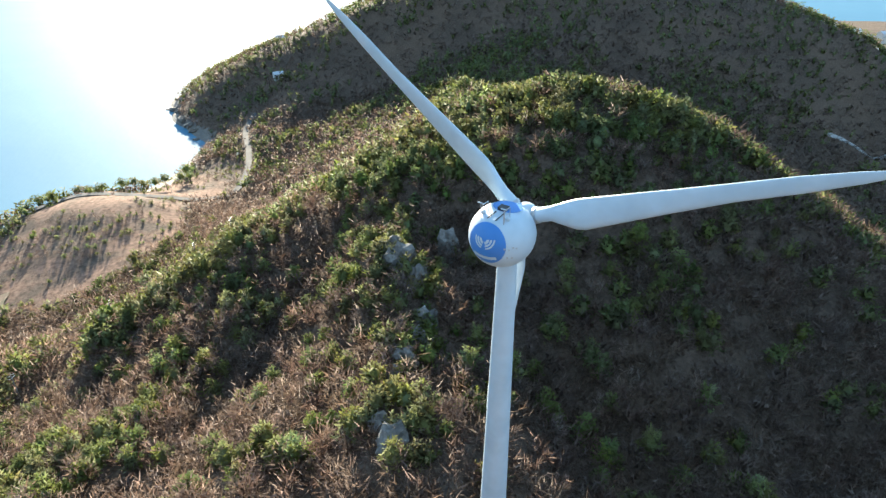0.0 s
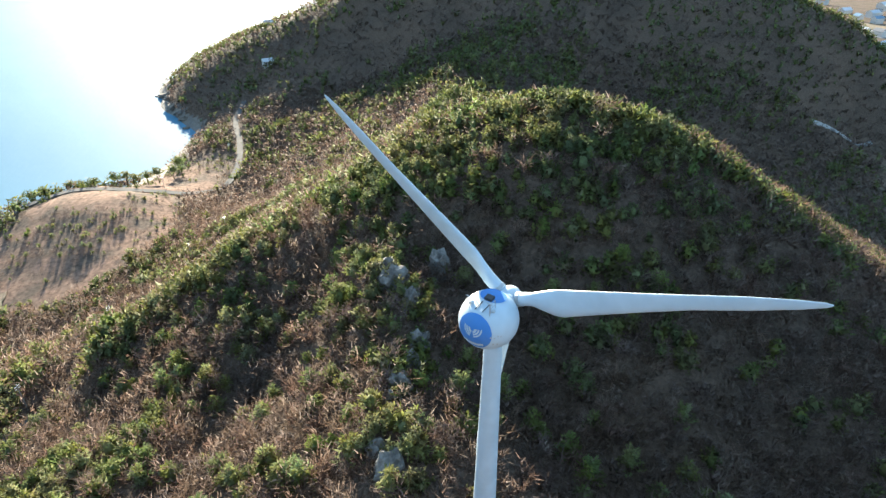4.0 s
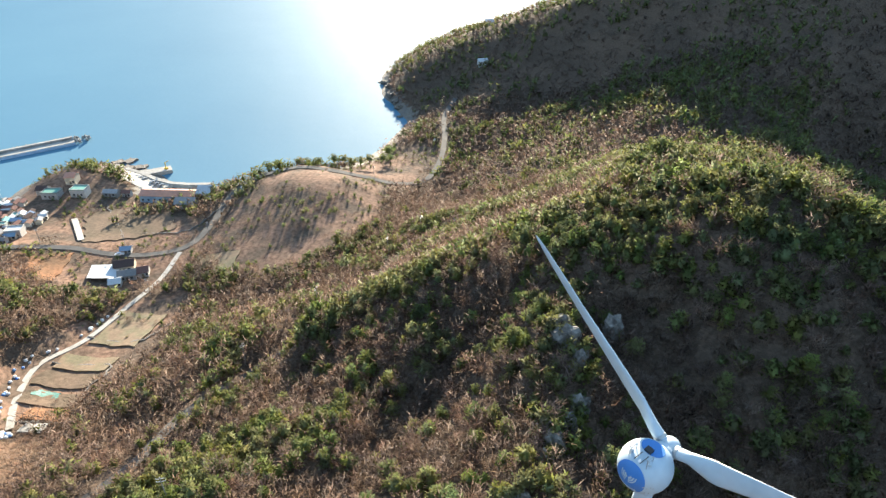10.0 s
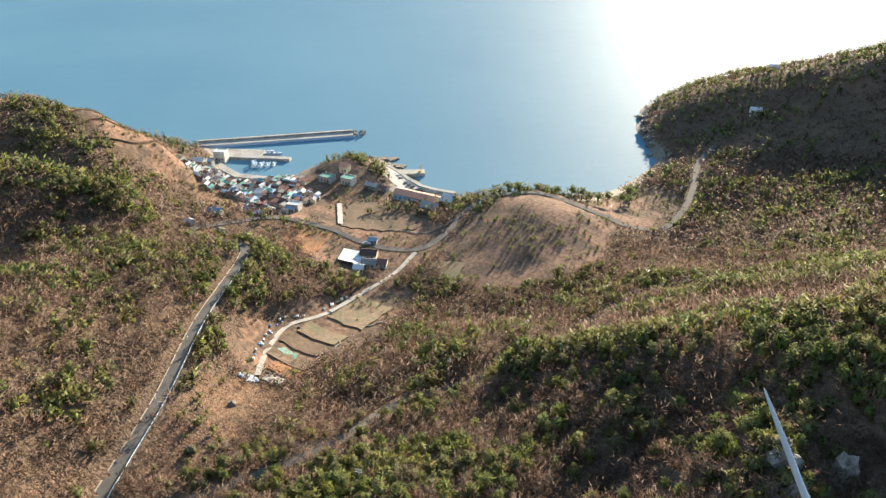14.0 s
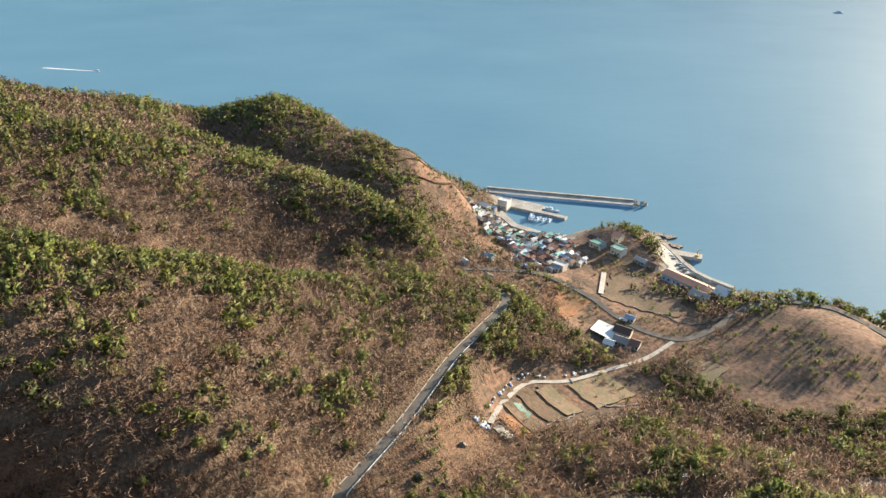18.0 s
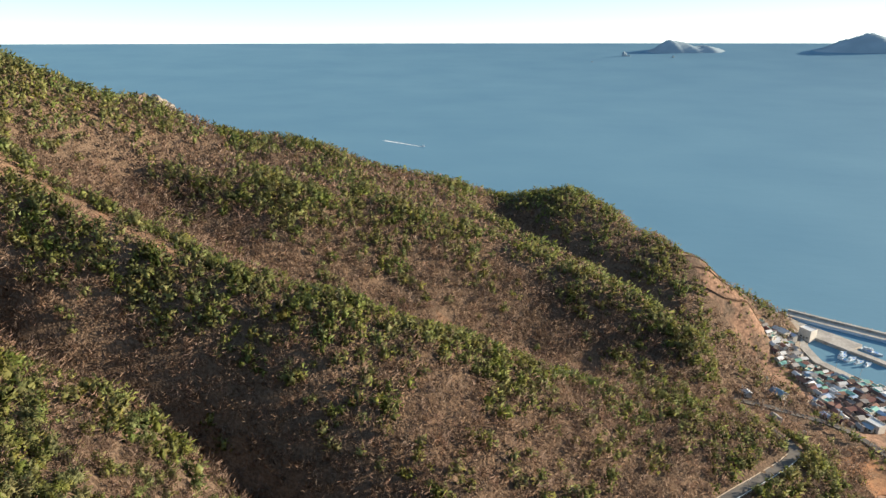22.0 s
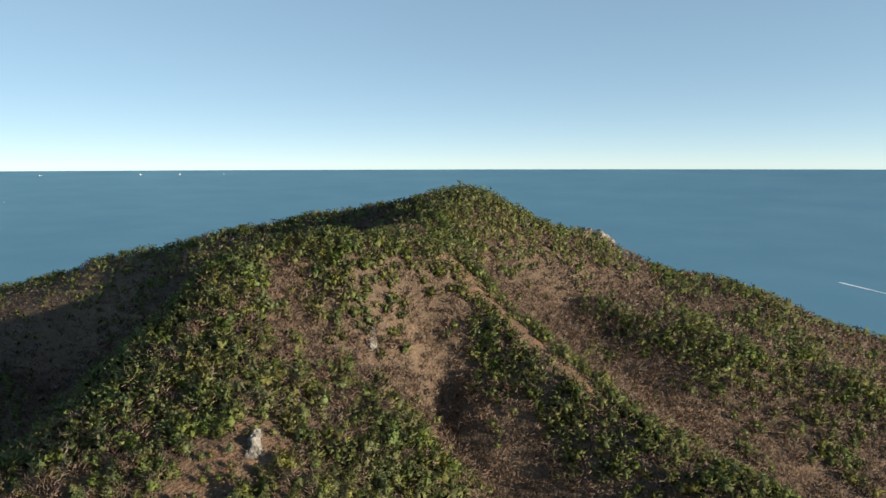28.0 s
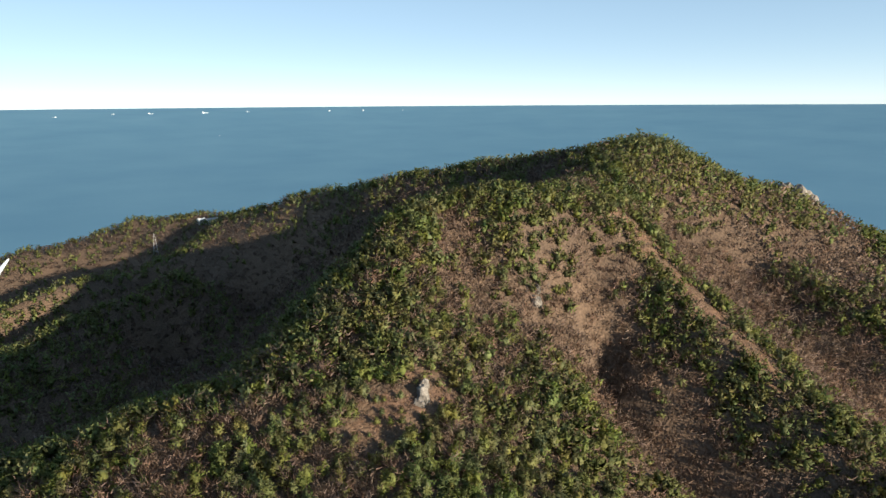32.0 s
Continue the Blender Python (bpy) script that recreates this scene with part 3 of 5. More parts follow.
def wind_turbine(centre, azimuth, phase, base_z, label):
    """Ball-shaped nacelle at centre, rotor on the side towards azimuth (degrees left of +Y)."""
    root = tagged(new("wind_turbine"), label, "wind turbine")
    c = Vector(centre)
    root.location = (c.x, c.y, base_z)
    h = c.z - base_z
    turn_flat = Matrix.Rotation(radians(azimuth), 3, "Z")
    bm = bmesh.new()
    prev, n = None, 32
    for i in range(13):
        u = i / 12
        r, z = 1.62 - 0.82 * u, -1.5 + u * (h - 0.5)
        ring = [bm.verts.new((r * math.cos(k * 2 * math.pi / n), r * math.sin(k * 2 * math.pi / n), z)) for k in range(n)]
        if prev:
            for k in range(n):
                bm.faces.new((prev[k], prev[(k + 1) % n], ring[(k + 1) % n], ring[k]))
        prev = ring
    bmesh.ops.translate(bm, vec=turn_flat @ Vector((0, 1.0, 0)), verts=bm.verts)
    smooth(part("tower", bm, M_WHITE, root))
    turn = Matrix.Translation((0, 0, h)) @ pose(0, 0, 0, 4, 0, azimuth)
    bm = bmesh.new()
    bmesh.ops.create_uvsphere(bm, u_segments=48, v_segments=28, radius=2.6)
    bmesh.ops.scale(bm, vec=(1, 1.04, 0.97), verts=bm.verts)
    for q in bm.verts:
        if q.co.z > 2.0:
            q.co.z = 2.0 + (q.co.z - 2.0) * 0.06
    bmesh.ops.transform(bm, matrix=turn, verts=bm.verts)
    nacelle = smooth(part("nacelle", bm, M_WHITE, root))
    # round blue badge on the rear of the ball, with a pale fan-shaped emblem and a bar below
    def on_ball(u, w, lift):
        y = -math.sqrt(max(0.0, 1 - (u / 2.6) ** 2 - (w / 2.522) ** 2)) * 2.704
        k = 1 + lift
        return turn @ Vector((u * k, y * k, w * k))
    bm = bmesh.new()
    prev = None
    for i in range(11):
        r = 1.58 * i / 10
        ring = [bm.verts.new(on_ball(r * math.cos(k * 2 * math.pi / 40), r * math.sin(k * 2 * math.pi / 40) + 0.3, 0.006)) for k in range(40)] if i else [bm.verts.new(on_ball(0, 0.3, 0.006))]
        if prev:
            for k in range(40):
                if len(prev) == 1:
                    bm.faces.new((prev[0], ring[k], ring[(k + 1) % 40]))
                else:
                    bm.faces.new((prev[k], ring[k], ring[(k + 1) % 40], prev[(k + 1) % 40]))
        prev = ring
    badge = smooth(part("badge", bm, M_BLUE, nacelle, "round blue badge"))

    def stroke(name, points, width):
        bm = bmesh.new()
        rows = []
        for k, (u, w) in enumerate(points):
            u0, w0 = points[max(k - 1, 0)]
            u1, w1 = points[min(k + 1, len(points) - 1)]
            ln = math.hypot(u1 - u0, w1 - w0)
            nu, nw = -(w1 - w0) / ln * width, (u1 - u0) / ln * width
            rows.append((bm.verts.new(on_ball(u + nu, w + nw + 0.4, 0.018)), bm.verts.new(on_ball(u - nu, w - nw + 0.4, 0.018))))
        for a, b in zip(rows[:-1], rows[1:]):
            bm.faces.new((a[0], a[1], b[1], b[0]))
        part(name, bm, M_WHITE, nacelle)

    for sgn in (-1, 1):
        for radius, wid in ((0.30, 0.10), (0.55, 0.075), (0.78, 0.06)):
            stroke("emblem_stroke", [(sgn * radius * math.sin(a), 0.42 - radius * math.cos(a) * 0.9) for a in np.linspace(0.22, 1.7, 9)], wid)
    stroke("emblem_bar", [(-0.95, -1.0), (-0.5, -1.08), (0, -1.1), (0.5, -1.08), (0.95, -1.0)], 0.14)
    # small grey marks on the flank
    for a, w in ((0.62, 0.25), (0.74, 0.15), (0.86, 0.3), (0.96, 0.2), (0.7, -0.55), (0.84, -0.6)):
        bm = bmesh.new()
        p = [Vector((2.63 * math.cos(w / 2.6) * math.sin(a + d), -2.73 * math.cos(w / 2.6) * math.cos(a + d), w + e)) for d, e in ((-0.025, -0.07), (0.025, -0.07), (0.025, 0.07), (-0.025, 0.07))]
        bm.faces.new([bm.verts.new(turn @ v) for v in p])
        part("marking", bm, M_METAL, nacelle)
    # open deck on top: blue ring edge, hatch, rails, instruments
    bm = bmesh.new()
    for k in range(40):
        ring = []
        for kk in (k, k + 1):
            a = kk * 2 * math.pi / 40
            for rr, zz in ((1.2, 2.05), (0.0, 2.06)):
                ring.append(turn @ Vector((rr * math.cos(a), rr * math.sin(a) * 0.75 + 0.75, zz + 0.0)))
        bm.faces.new([bm.verts.new(p) for p in (ring[0], ring[2], ring[3])])
    part("deck", bm, M_BLUE, nacelle, "blue roof deck")
    bm = bmesh.new()
    box(bm, -0.4, 0.3, -0.1, 0.5, 2.0, 2.3, turn)
    part("hatch", bm, M_DARK, nacelle, "dark roof hatch")
    for sx in (-1, 1):
        bm = bmesh.new()
        for yy in (-1.35, -0.55):
            tube(bm, turn @ Vector((sx * 0.95, yy, 1.85)), turn @ Vector((sx * 0.95, yy, 2.85)), 0.035, 0.035, 6)
        tube(bm, turn @ Vector((sx * 0.95, -1.35, 2.85)), turn @ Vector((sx * 0.95, -0.55, 2.85)), 0.035, 0.035, 6)
        tube(bm, turn @ Vector((sx * 0.95, -1.35, 2.4)), turn @ Vector((sx * 0.95, -0.55, 2.4)), 0.03, 0.03, 6)
        part("railing", bm, M_METAL, nacelle)
        bm = bmesh.new()
        tube(bm, turn @ Vector((sx * 1.0, -1.5, 1.8)), turn @ Vector((sx * 1.0, -1.5, 3.1)), 0.04, 0.03, 6)
        tube(bm, turn @ Vector((sx * 1.0 - 0.25, -1.5, 3.1)), turn @ Vector((sx * 1.0 + 0.25, -1.5, 3.1)), 0.05, 0.05, 6)
        part("wind_sensor", bm, M_METAL, nacelle)
        bm = bmesh.new()
        bmesh.ops.create_uvsphere(bm, u_segments=12, v_segments=8, radius=0.2)
        bmesh.ops.transform(bm, matrix=turn @ Matrix.Translation((sx * 1.05, -1.05, 2.12)), verts=bm.verts)
        smooth(part("beacon", bm, M_WHITE, nacelle))
    bm = bmesh.new()
    for xx in (-0.35, 0.35):
        tube(bm, turn @ Vector((xx, -1.6, 2.06)), turn @ Vector((xx, -0.4, 2.08)), 0.04, 0.04, 6)
    part("cable", bm, M_DARK, nacelle)
    # hub and rotor
    hub_m = turn @ Matrix.Translation((0, 3.3, 0))
    bm = bmesh.new()
    bmesh.ops.create_uvsphere(bm, u_segments=28, v_segments=16, radius=1.15)
    bmesh.ops.scale(bm, vec=(1, 1.25, 1), verts=bm.verts)
    bmesh.ops.transform(bm, matrix=hub_m, verts=bm.verts)
    tube(bm, turn @ Vector((0, 1.6, 0)), turn @ Vector((0, 3.2, 0)), 1.5, 1.0, 28)
    hub = smooth(part("hub", bm, M_WHITE, root))
    for k in range(3):
        bm = blade_mesh(25.0)
        spin = hub_m @ Matrix.Rotation(-radians(phase + 120 * k), 4, "Y") @ Matrix.Rotation(radians(90), 4, "X")
        bmesh.ops.transform(bm, matrix=spin, verts=bm.verts)
        smooth(part("blade", bm, M_WHITE, root))
        bm = bmesh.new()
        tube(bm, spin @ Vector((1.15, 0, 0)), spin @ Vector((1.45, 0, 0)), 0.68, 0.68, 20)
        part("blade_collar", bm, M_METAL, hub)
    return root


wind_turbine((4.6, 42.4, 134.2), -36, 22, gz(4.6, 42.4), "white wind turbine with ball-shaped nacelle and blue badge on wooded slope")
wind_turbine((21.0, -152.0, 184.0), -36, 13, gz(21, -152), "white wind turbine rising from the shaded valley, one blade upright")


# ---------------------------------------------------------------- woods
rng = np.random.default_rng(5)


def pine_template(seed, clumps=32, tris=7, tall=4.5):
    """Trunk, limbs and needle tufts of one pine: two triangle lists."""
    r = np.random.default_rng(seed)
    trunk, crown = [], []
    lean = r.normal(0, 0.05, 2)
    for k in range(4):
        a, b = math.pi * k / 2, math.pi * (k + 1) / 2
        trunk.append([(0.1 * math.cos(a), 0.1 * math.sin(a), -0.4), (0.1 * math.cos(b), 0.1 * math.sin(b), -0.4), (lean[0] * 4, lean[1] * 4, tall * 0.93)])
    grow = (32.0 * 7 / (clumps * tris)) ** 0.42
    # dense inner boughs, jagged
    steps = 5 if clumps > 20 else 3
    rings = []
    for k in range(steps):
        u = k / (steps - 1)
        rr = tall * (0.20 * math.sqrt(max(0.0, 1 - u ** 3)) + 0.03) * (0.6 if k == 0 else 1.0)
        turn_by = r.uniform(0, 1)
        rings.append([(rr * m_ * math.cos(turn_by + j * 2 * math.pi / steps) + lean[0] * 4 * u, rr * m_ * math.sin(turn_by + j * 2 * math.pi / steps) + lean[1] * 4 * u, tall * (0.24 + 0.52 * u) + r.normal(0, 0.05 * tall)) for j, m_ in enumerate(r.uniform(0.5, 1.2, steps))])
    for lower, upper in zip(rings[:-1], rings[1:]):
        for j in range(steps):
            q = (j + 1) % steps
            crown.append([lower[j], lower[q], upper[j]])
            crown.append([lower[q], upper[q], upper[j]])
    for c in range(clumps):
        u = (c + 0.5) / clumps
        z = tall * (0.22 + 0.72 * u)
        rad = tall * (0.36 * math.sqrt(max(0.0, 1 - (0.25 + 0.75 * u) ** 1.8)) + 0.015) * r.uniform(0.5, 1.12)
        ang = c * 2.4 + r.uniform(-0.5, 0.5)
        x, y = rad * math.cos(ang) + lean[0] * z, rad * math.sin(ang) + lean[1] * z
        size = tall * r.uniform(0.07, 0.115) * grow * (1.1 - 0.35 * u)
        if clumps > 20 and c % 3 == 0:
            trunk.append([(lean[0] * z, lean[1] * z, z - tall * 0.1), (lean[0] * z, lean[1] * z, z - tall * 0.07), (x, y, z)])
        for t in range(tris):
            d = r.normal(0, 1, 3)
            d /= np.linalg.norm(d)
            d[2] = abs(d[2]) * 0.8 + 0.15
            d[:2] += np.array((math.cos(ang), math.sin(ang))) * 0.4
            e = np.cross(d, r.normal(0, 1, 3))
            e /= np.linalg.norm(e) + 1e-9
            o = np.array((x, y, z)) + r.normal(0, size * 0.6, 3)
            crown.append([tuple(o - e * size * 0.42), tuple(o + e * size * 0.42), tuple(o + d * size * 1.3)])
    return np.array(trunk), np.array(crown)


def bare_template(seed, twigs=72, tall=4.8, wide=1.0):
    """A leafless tree: forked stems and a haze of fine upward twigs."""
    r = np.random.default_rng(seed)
    trunk, crown = [], []
    forks = []
    for k in range(5):
        a = k * 1.26 + r.uniform(-0.5, 0.5)
        tip = np.array((math.cos(a) * tall * r.uniform(0.15, 0.32), math.sin(a) * tall * r.uniform(0.15, 0.32), tall * r.uniform(0.5, 0.72)))
        side = np.array((-math.sin(a), math.cos(a), 0)) * 0.06
        trunk.append([tuple(-side + (0, 0, -0.3)), tuple(side + (0, 0, -0.3)), tuple(tip)])
        forks.append(tip)
    for k in range(twigs):
        s = forks[k % 5] * r.uniform(0.45, 1.05) + r.normal(0, 0.09 * tall, 3)
        d = np.array((r.normal(0, 0.6), r.normal(0, 0.6), r.uniform(0.25, 1.3)))
        d[:2] += s[:2] * 0.5
        d /= np.linalg.norm(d)
        ln = tall * r.uniform(0.14, 0.30)
        w = np.cross(d, r.normal(0, 1, 3))
        w *= r.uniform(0.04, 0.09) * wide / (np.linalg.norm(w) + 1e-9)
        crown.append([tuple(s - w), tuple(s + w), tuple(s + d * ln)])
    return np.array(trunk), np.array(crown)


PINES = [pine_template(s, 26, 6) for s in range(7)]
BARES = [bare_template(s + 20, 104, wide=1.15) for s in range(7)]
MID_PINES = [pine_template(s + 40, 12, 4) for s in range(5)]
MID_BARES = [bare_template(s + 60, 46, wide=1.7) for s in range(5)]
FAR_PINES = [pine_template(s + 80, 6, 3) for s in range(5)]
FAR_BARES = [bare_template(s + 90, 18, wide=3.6) for s in range(5)]


def soup(name, tris, material, label, category, normals=None):
    """Many triangles, as one mesh; crowns may take rounded shading normals."""
    tris = np.concatenate(tris).astype(np.float32)
    n = len(tris)
    me = bpy.data.meshes.new(name)
    me.vertices.add(n * 3)
    me.loops.add(n * 3)
    me.polygons.add(n)
    me.vertices.foreach_set("co", tris.reshape(-1))
    me.loops.foreach_set("vertex_index", np.arange(n * 3, dtype=np.int32))
    me.polygons.foreach_set("loop_start", np.arange(0, n * 3, 3, dtype=np.int32))
    me.update(calc_edges=True)
    if normals:
        me.polygons.foreach_set("use_smooth", np.ones(n, bool))
        me.normals_split_custom_set_from_vertices(np.concatenate(normals).reshape(-1, 3).astype(np.float32))
    me.materials.append(material)
    return tagged(new(name, me), label, category, kind="stuff")


def placed(template, x, y, z, size, ang):
    c, s = np.cos(ang)[:, None, None], np.sin(ang)[:, None, None]
    t = template[None]
    k = size[:, None, None]
    return np.stack(((t[..., 0] * c - t[..., 1] * s) * k + x[:, None, None], (t[..., 0] * s + t[..., 1] * c) * k + y[:, None, None], t[..., 2] * k + z[:, None, None]), -1).reshape(-1, 3, 3)


def rounded(template, tall, ang, flat=0.2):
    """Normals of a crown that swell outwards from its middle, mixed with those of the single sprays."""
    mid = np.array((0, 0, tall * 0.42))
    out = template - mid
    out /= np.linalg.norm(out, axis=2)[..., None] + 1e-9
    face = np.cross(template[:, 1] - template[:, 0], template[:, 2] - template[:, 0])
    face /= np.linalg.norm(face, axis=1)[:, None] + 1e-9
    face *= np.sign((face * out[:, 0]).sum(1))[:, None] + 1e-6
    n = out * (1 - flat) + face[:, None] * flat
    n /= np.linalg.norm(n, axis=2)[..., None] + 1e-9
    c, s = np.cos(ang)[:, None, None], np.sin(ang)[:, None, None]
    n = n[None]
    return np.stack((n[..., 0] * c - n[..., 1] * s, n[..., 0] * s + n[..., 1] * c, np.broadcast_to(n[..., 2], (len(ang), *n.shape[1:3]))), -1).reshape(-1, 3, 3)


def clear_of_roads(x, y, margin):
    ok = np.ones(len(x), bool)
    for name, line in ROAD_LINES.items():
        for q in line:
            ok &= (x - q[0]) ** 2 + (y - q[1]) ** 2 > (ROAD_HALF[name] + (margin * 0.3 if name == "hill" else margin)) ** 2
    return ok


def scatter(spacing, x0, x1, y0, y1):
    x, y = np.meshgrid(np.arange(x0, x1, spacing), np.arange(y0, y1, spacing))
    x, y = x.ravel() + rng.uniform(-0.5, 0.5, x.size) * spacing, y.ravel() + rng.uniform(-0.5, 0.5, x.size) * spacing
    return x, y


def seen_side(x, y):
    """Land on the sides that the flight looks over."""
    a = np.degrees(np.arctan2(-x, y))
    return (a > -62) & (a < 198) | (a < -162)


def pine_share(x, y):
    """Share of pines among the trees: high on crests and the southern spur, low in hollows."""
    z = ground_z(x, y)
    lap = z - 0.25 * (ground_z(x + 22, y) + ground_z(x - 22, y) + ground_z(x, y + 22) + ground_z(x, y - 22))
    share = 0.30 + lap * 0.14 + wave(x * 0.8, y * 0.8, 5.0) * 0.12 + wave(x * 2.3, y * 2.3, 2.0) * 0.13
    share += 0.36 * np.exp(-(((x + 75) / 60) ** 2 + ((y + 150) / 65) ** 2))
    share += 0.35 * np.exp(-(((x + 80) / 30) ** 2 + ((y + 75) / 28) ** 2))
    share -= 0.45 * np.exp(-(((x + 122) / 22) ** 2 + ((y + 108) / 30) ** 2))
    share += 0.4 * np.exp(-(((x - 10) / 60) ** 2 + ((y - 258) / 50) ** 2))
    share += 0.3 * np.exp(-(((x - 40) / 60) ** 2 + ((y - 410) / 50) ** 2))
    share -= 0.4 * np.exp(-(((x + 178) / 34) ** 2 + ((y + 28) / 48) ** 2) ** 2)
    share += 0.28 * np.exp(-(((x + 285) / 60) ** 2 + ((y + 175) / 60) ** 2))
    share -= 0.12 * np.exp(-(((x + 290) / 50) ** 2 + ((y + 80) / 75) ** 2))
    share -= 0.2 * np.exp(-(((x + 130) / 70) ** 2 + ((y + 20) / 50) ** 2))
    share -= 0.22 * np.exp(-(((x + 8) / 42) ** 2 + ((y - 92) / 42) ** 2))
    share += 0.22 * np.exp(-(((x + 85) / 36) ** 2 + ((y - 95) / 40) ** 2))
    return np.clip(share, 0.03, 0.9)


def woods(spacing, near, far, pines, bares, tag):
    x, y = scatter(spacing, -620, 420, -870, 720)
    d = np.hypot(x, y)
    z = ground_z(x, y)
    ok = (d >= near) & (d < np.where(y < -300, far, np.minimum(far, 680))) & (d > 30) & (z > np.where(y > 380, 2.5, 5)) & seen_side(x, y)
    ok &= knoll_zone(x, y) + wave(x, y, 3.0) * 0.04 < 0.35 + rng.uniform(0, 0.2, len(x))
    x, y, z = x[ok], y[ok], z[ok]
    ok = clear_of_roads(x, y, 1.5) & (rng.uniform(0, 1, len(x)) < 0.93)
    ok &= np.hypot(x - 4.6, y - 42.4) > 5
    thin = cleared(x, y)
    ok &= ~thin | (rng.uniform(0, 1, len(x)) < 0.45)
    thin = thin[ok]
    x, y, z = x[ok], y[ok], z[ok]
    is_pine = rng.uniform(0, 1, len(x)) < pine_share(x, y)
    size = rng.uniform(0.6, 1.25, len(x)) * np.where(is_pine, 1.0, 1.15) * (1.0 if near < 150 else 1.12) * np.where(thin, 0.55, 1.0)
    kind = rng.integers(0, len(pines), len(x))
    ang = rng.uniform(0, 6.28, len(x))
    trunks, needles, twigs, swell, haze = [], [], [], [], []
    for k in range(len(pines)):
        s = is_pine & (kind == k)
        trunks.append(placed(pines[k][0], x[s], y[s], z[s], size[s], ang[s]))
        needles.append(placed(pines[k][1], x[s], y[s], z[s], size[s], ang[s]))
        swell.append(rounded(pines[k][1], 4.5, ang[s]))
        s = ~is_pine & (kind == k)
        twigs.append(placed(bares[k][1], x[s], y[s], z[s], size[s], ang[s]))
        haze.append(rounded(bares[k][1], 4.8, ang[s], 0.08))
        if near < 100:
            trunks.append(placed(bares[k][0], x[s], y[s], z[s], size[s], ang[s]))
    soup("pine_wood", needles, M_PINE, tag + " dark green pine crowns on the slopes", "trees", swell)
    soup("bare_wood", twigs, M_BARE, tag + " leafless brown tree crowns on the slopes", "trees", haze)
    soup("tree_trunks", trunks, M_BARK, tag + " thin brown tree trunks and stems", "trees")


woods(2.75, 0, 150, PINES, BARES, "dense near")
woods(2.6, 150, 325, MID_PINES, MID_BARES, "dense")
woods(3.1, 325, 480, FAR_PINES, FAR_BARES, "dense far")
woods(4.6, 480, 880, FAR_PINES, FAR_BARES, "dense distant")


def undergrowth():
    """Knee-high dead brush between the near trees."""
    x, y = scatter(3.8, -170, 110, -190, 150)
    z, d = ground_z(x, y), np.hypot(x, y)
    ok = (d > 30) & (d < 165) & seen_side(x, y) & (knoll_zone(x, y) < 0.4) & (z > 20)
    x, y, z = x[ok], y[ok], z[ok]
    ok = clear_of_roads(x, y, 1.0)
    x, y, z = x[ok], y[ok], z[ok]
    size, ang, kind = rng.uniform(0.25, 0.55, len(x)), rng.uniform(0, 6.28, len(x)), rng.integers(0, 5, len(x))
    out = [placed(MID_BARES[k][1] * np.array((1.3, 1.3, 0.9)) - np.array((0, 0, 0.9)), x[kind == k], y[kind == k], z[kind == k], size[kind == k], ang[kind == k]) for k in range(5)]
    soup("dead_brush", out, M_BARE, "low dead brown brush between the trees", "shrubs")


undergrowth()


# low scrub, tussocks and dead stems over the open land round the knoll and the valley
def scrub():
    x, y = scatter(2.3, -520, -90, 60, 430)
    z = ground_z(x, y)
    k = knoll_zone(x, y) + wave(x, y, 3.0) * 0.05
    patch = wave(x * 1.3 + 0.4 * y, y * 1.7 - 0.3 * x, 8.0) * 0.75 + rng.normal(0, 0.45, len(x))
    ok = (k > 0.35) & (z > 2.5) & (patch > 0.2) & clear_of_roads(x, y, 0.8)
    flat_fields = (np.hypot(x + 270, y - 232) < 26) | (np.hypot(x + 262, y - 174) < 13) | (np.hypot(x + 340, y - 205) < 34) | (np.hypot(x + 190, y - 130) < 26) | (np.hypot(x + 310, y - 290) < 26)
    ok &= ~flat_fields | (rng.uniform(0, 1, len(x)) < 0.06)
    x, y, z = x[ok], y[ok], z[ok]
    size = rng.uniform(0.2, 0.75, len(x)) ** 1.2
    ang = rng.uniform(0, 6.28, len(x))
    kind = rng.integers(0, 5, len(x))
    green = rng.uniform(0, 1, len(x)) < 0.28
    leaves, stems = [], []
    for k in range(5):
        q = green & (kind == k)
        leaves.append(placed(MID_PINES[k][1] - np.array((0, 0, 1.0)), x[q], y[q], z[q], size[q], ang[q]))
        q = ~green & (kind == k)
        stems.append(placed(MID_BARES[k][1] - np.array((0, 0, 0.6)), x[q], y[q], z[q], size[q], ang[q]))
    soup("evergreen_scrub", leaves, M_PINE, "low dark green scrub on the open knoll", "shrubs")
    soup("dry_scrub", stems, M_BARE, "low dry brown scrub on the open knoll", "shrubs")


scrub()


def tussocks():
    x, y = scatter(1.25, -240, -20, -220, 100)
    ok = cleared(x, y) & clear_of_roads(x, y, 0.5)
    x, y = x[ok], y[ok]
    z, size, ang, kind = ground_z(x, y), rng.uniform(0.12, 0.3, len(x)), rng.uniform(0, 6.28, len(x)), rng.integers(0, 5, len(x))
    out = [placed(FAR_BARES[k][1] - np.array((0, 0, 1.2)), x[kind == k], y[kind == k], z[kind == k], size[kind == k], ang[kind == k]) for k in range(5)]
    soup("dry_grass", out, M_TUFT, "tufts of dry pinkish grass in the clearings", "grass")


tussocks()


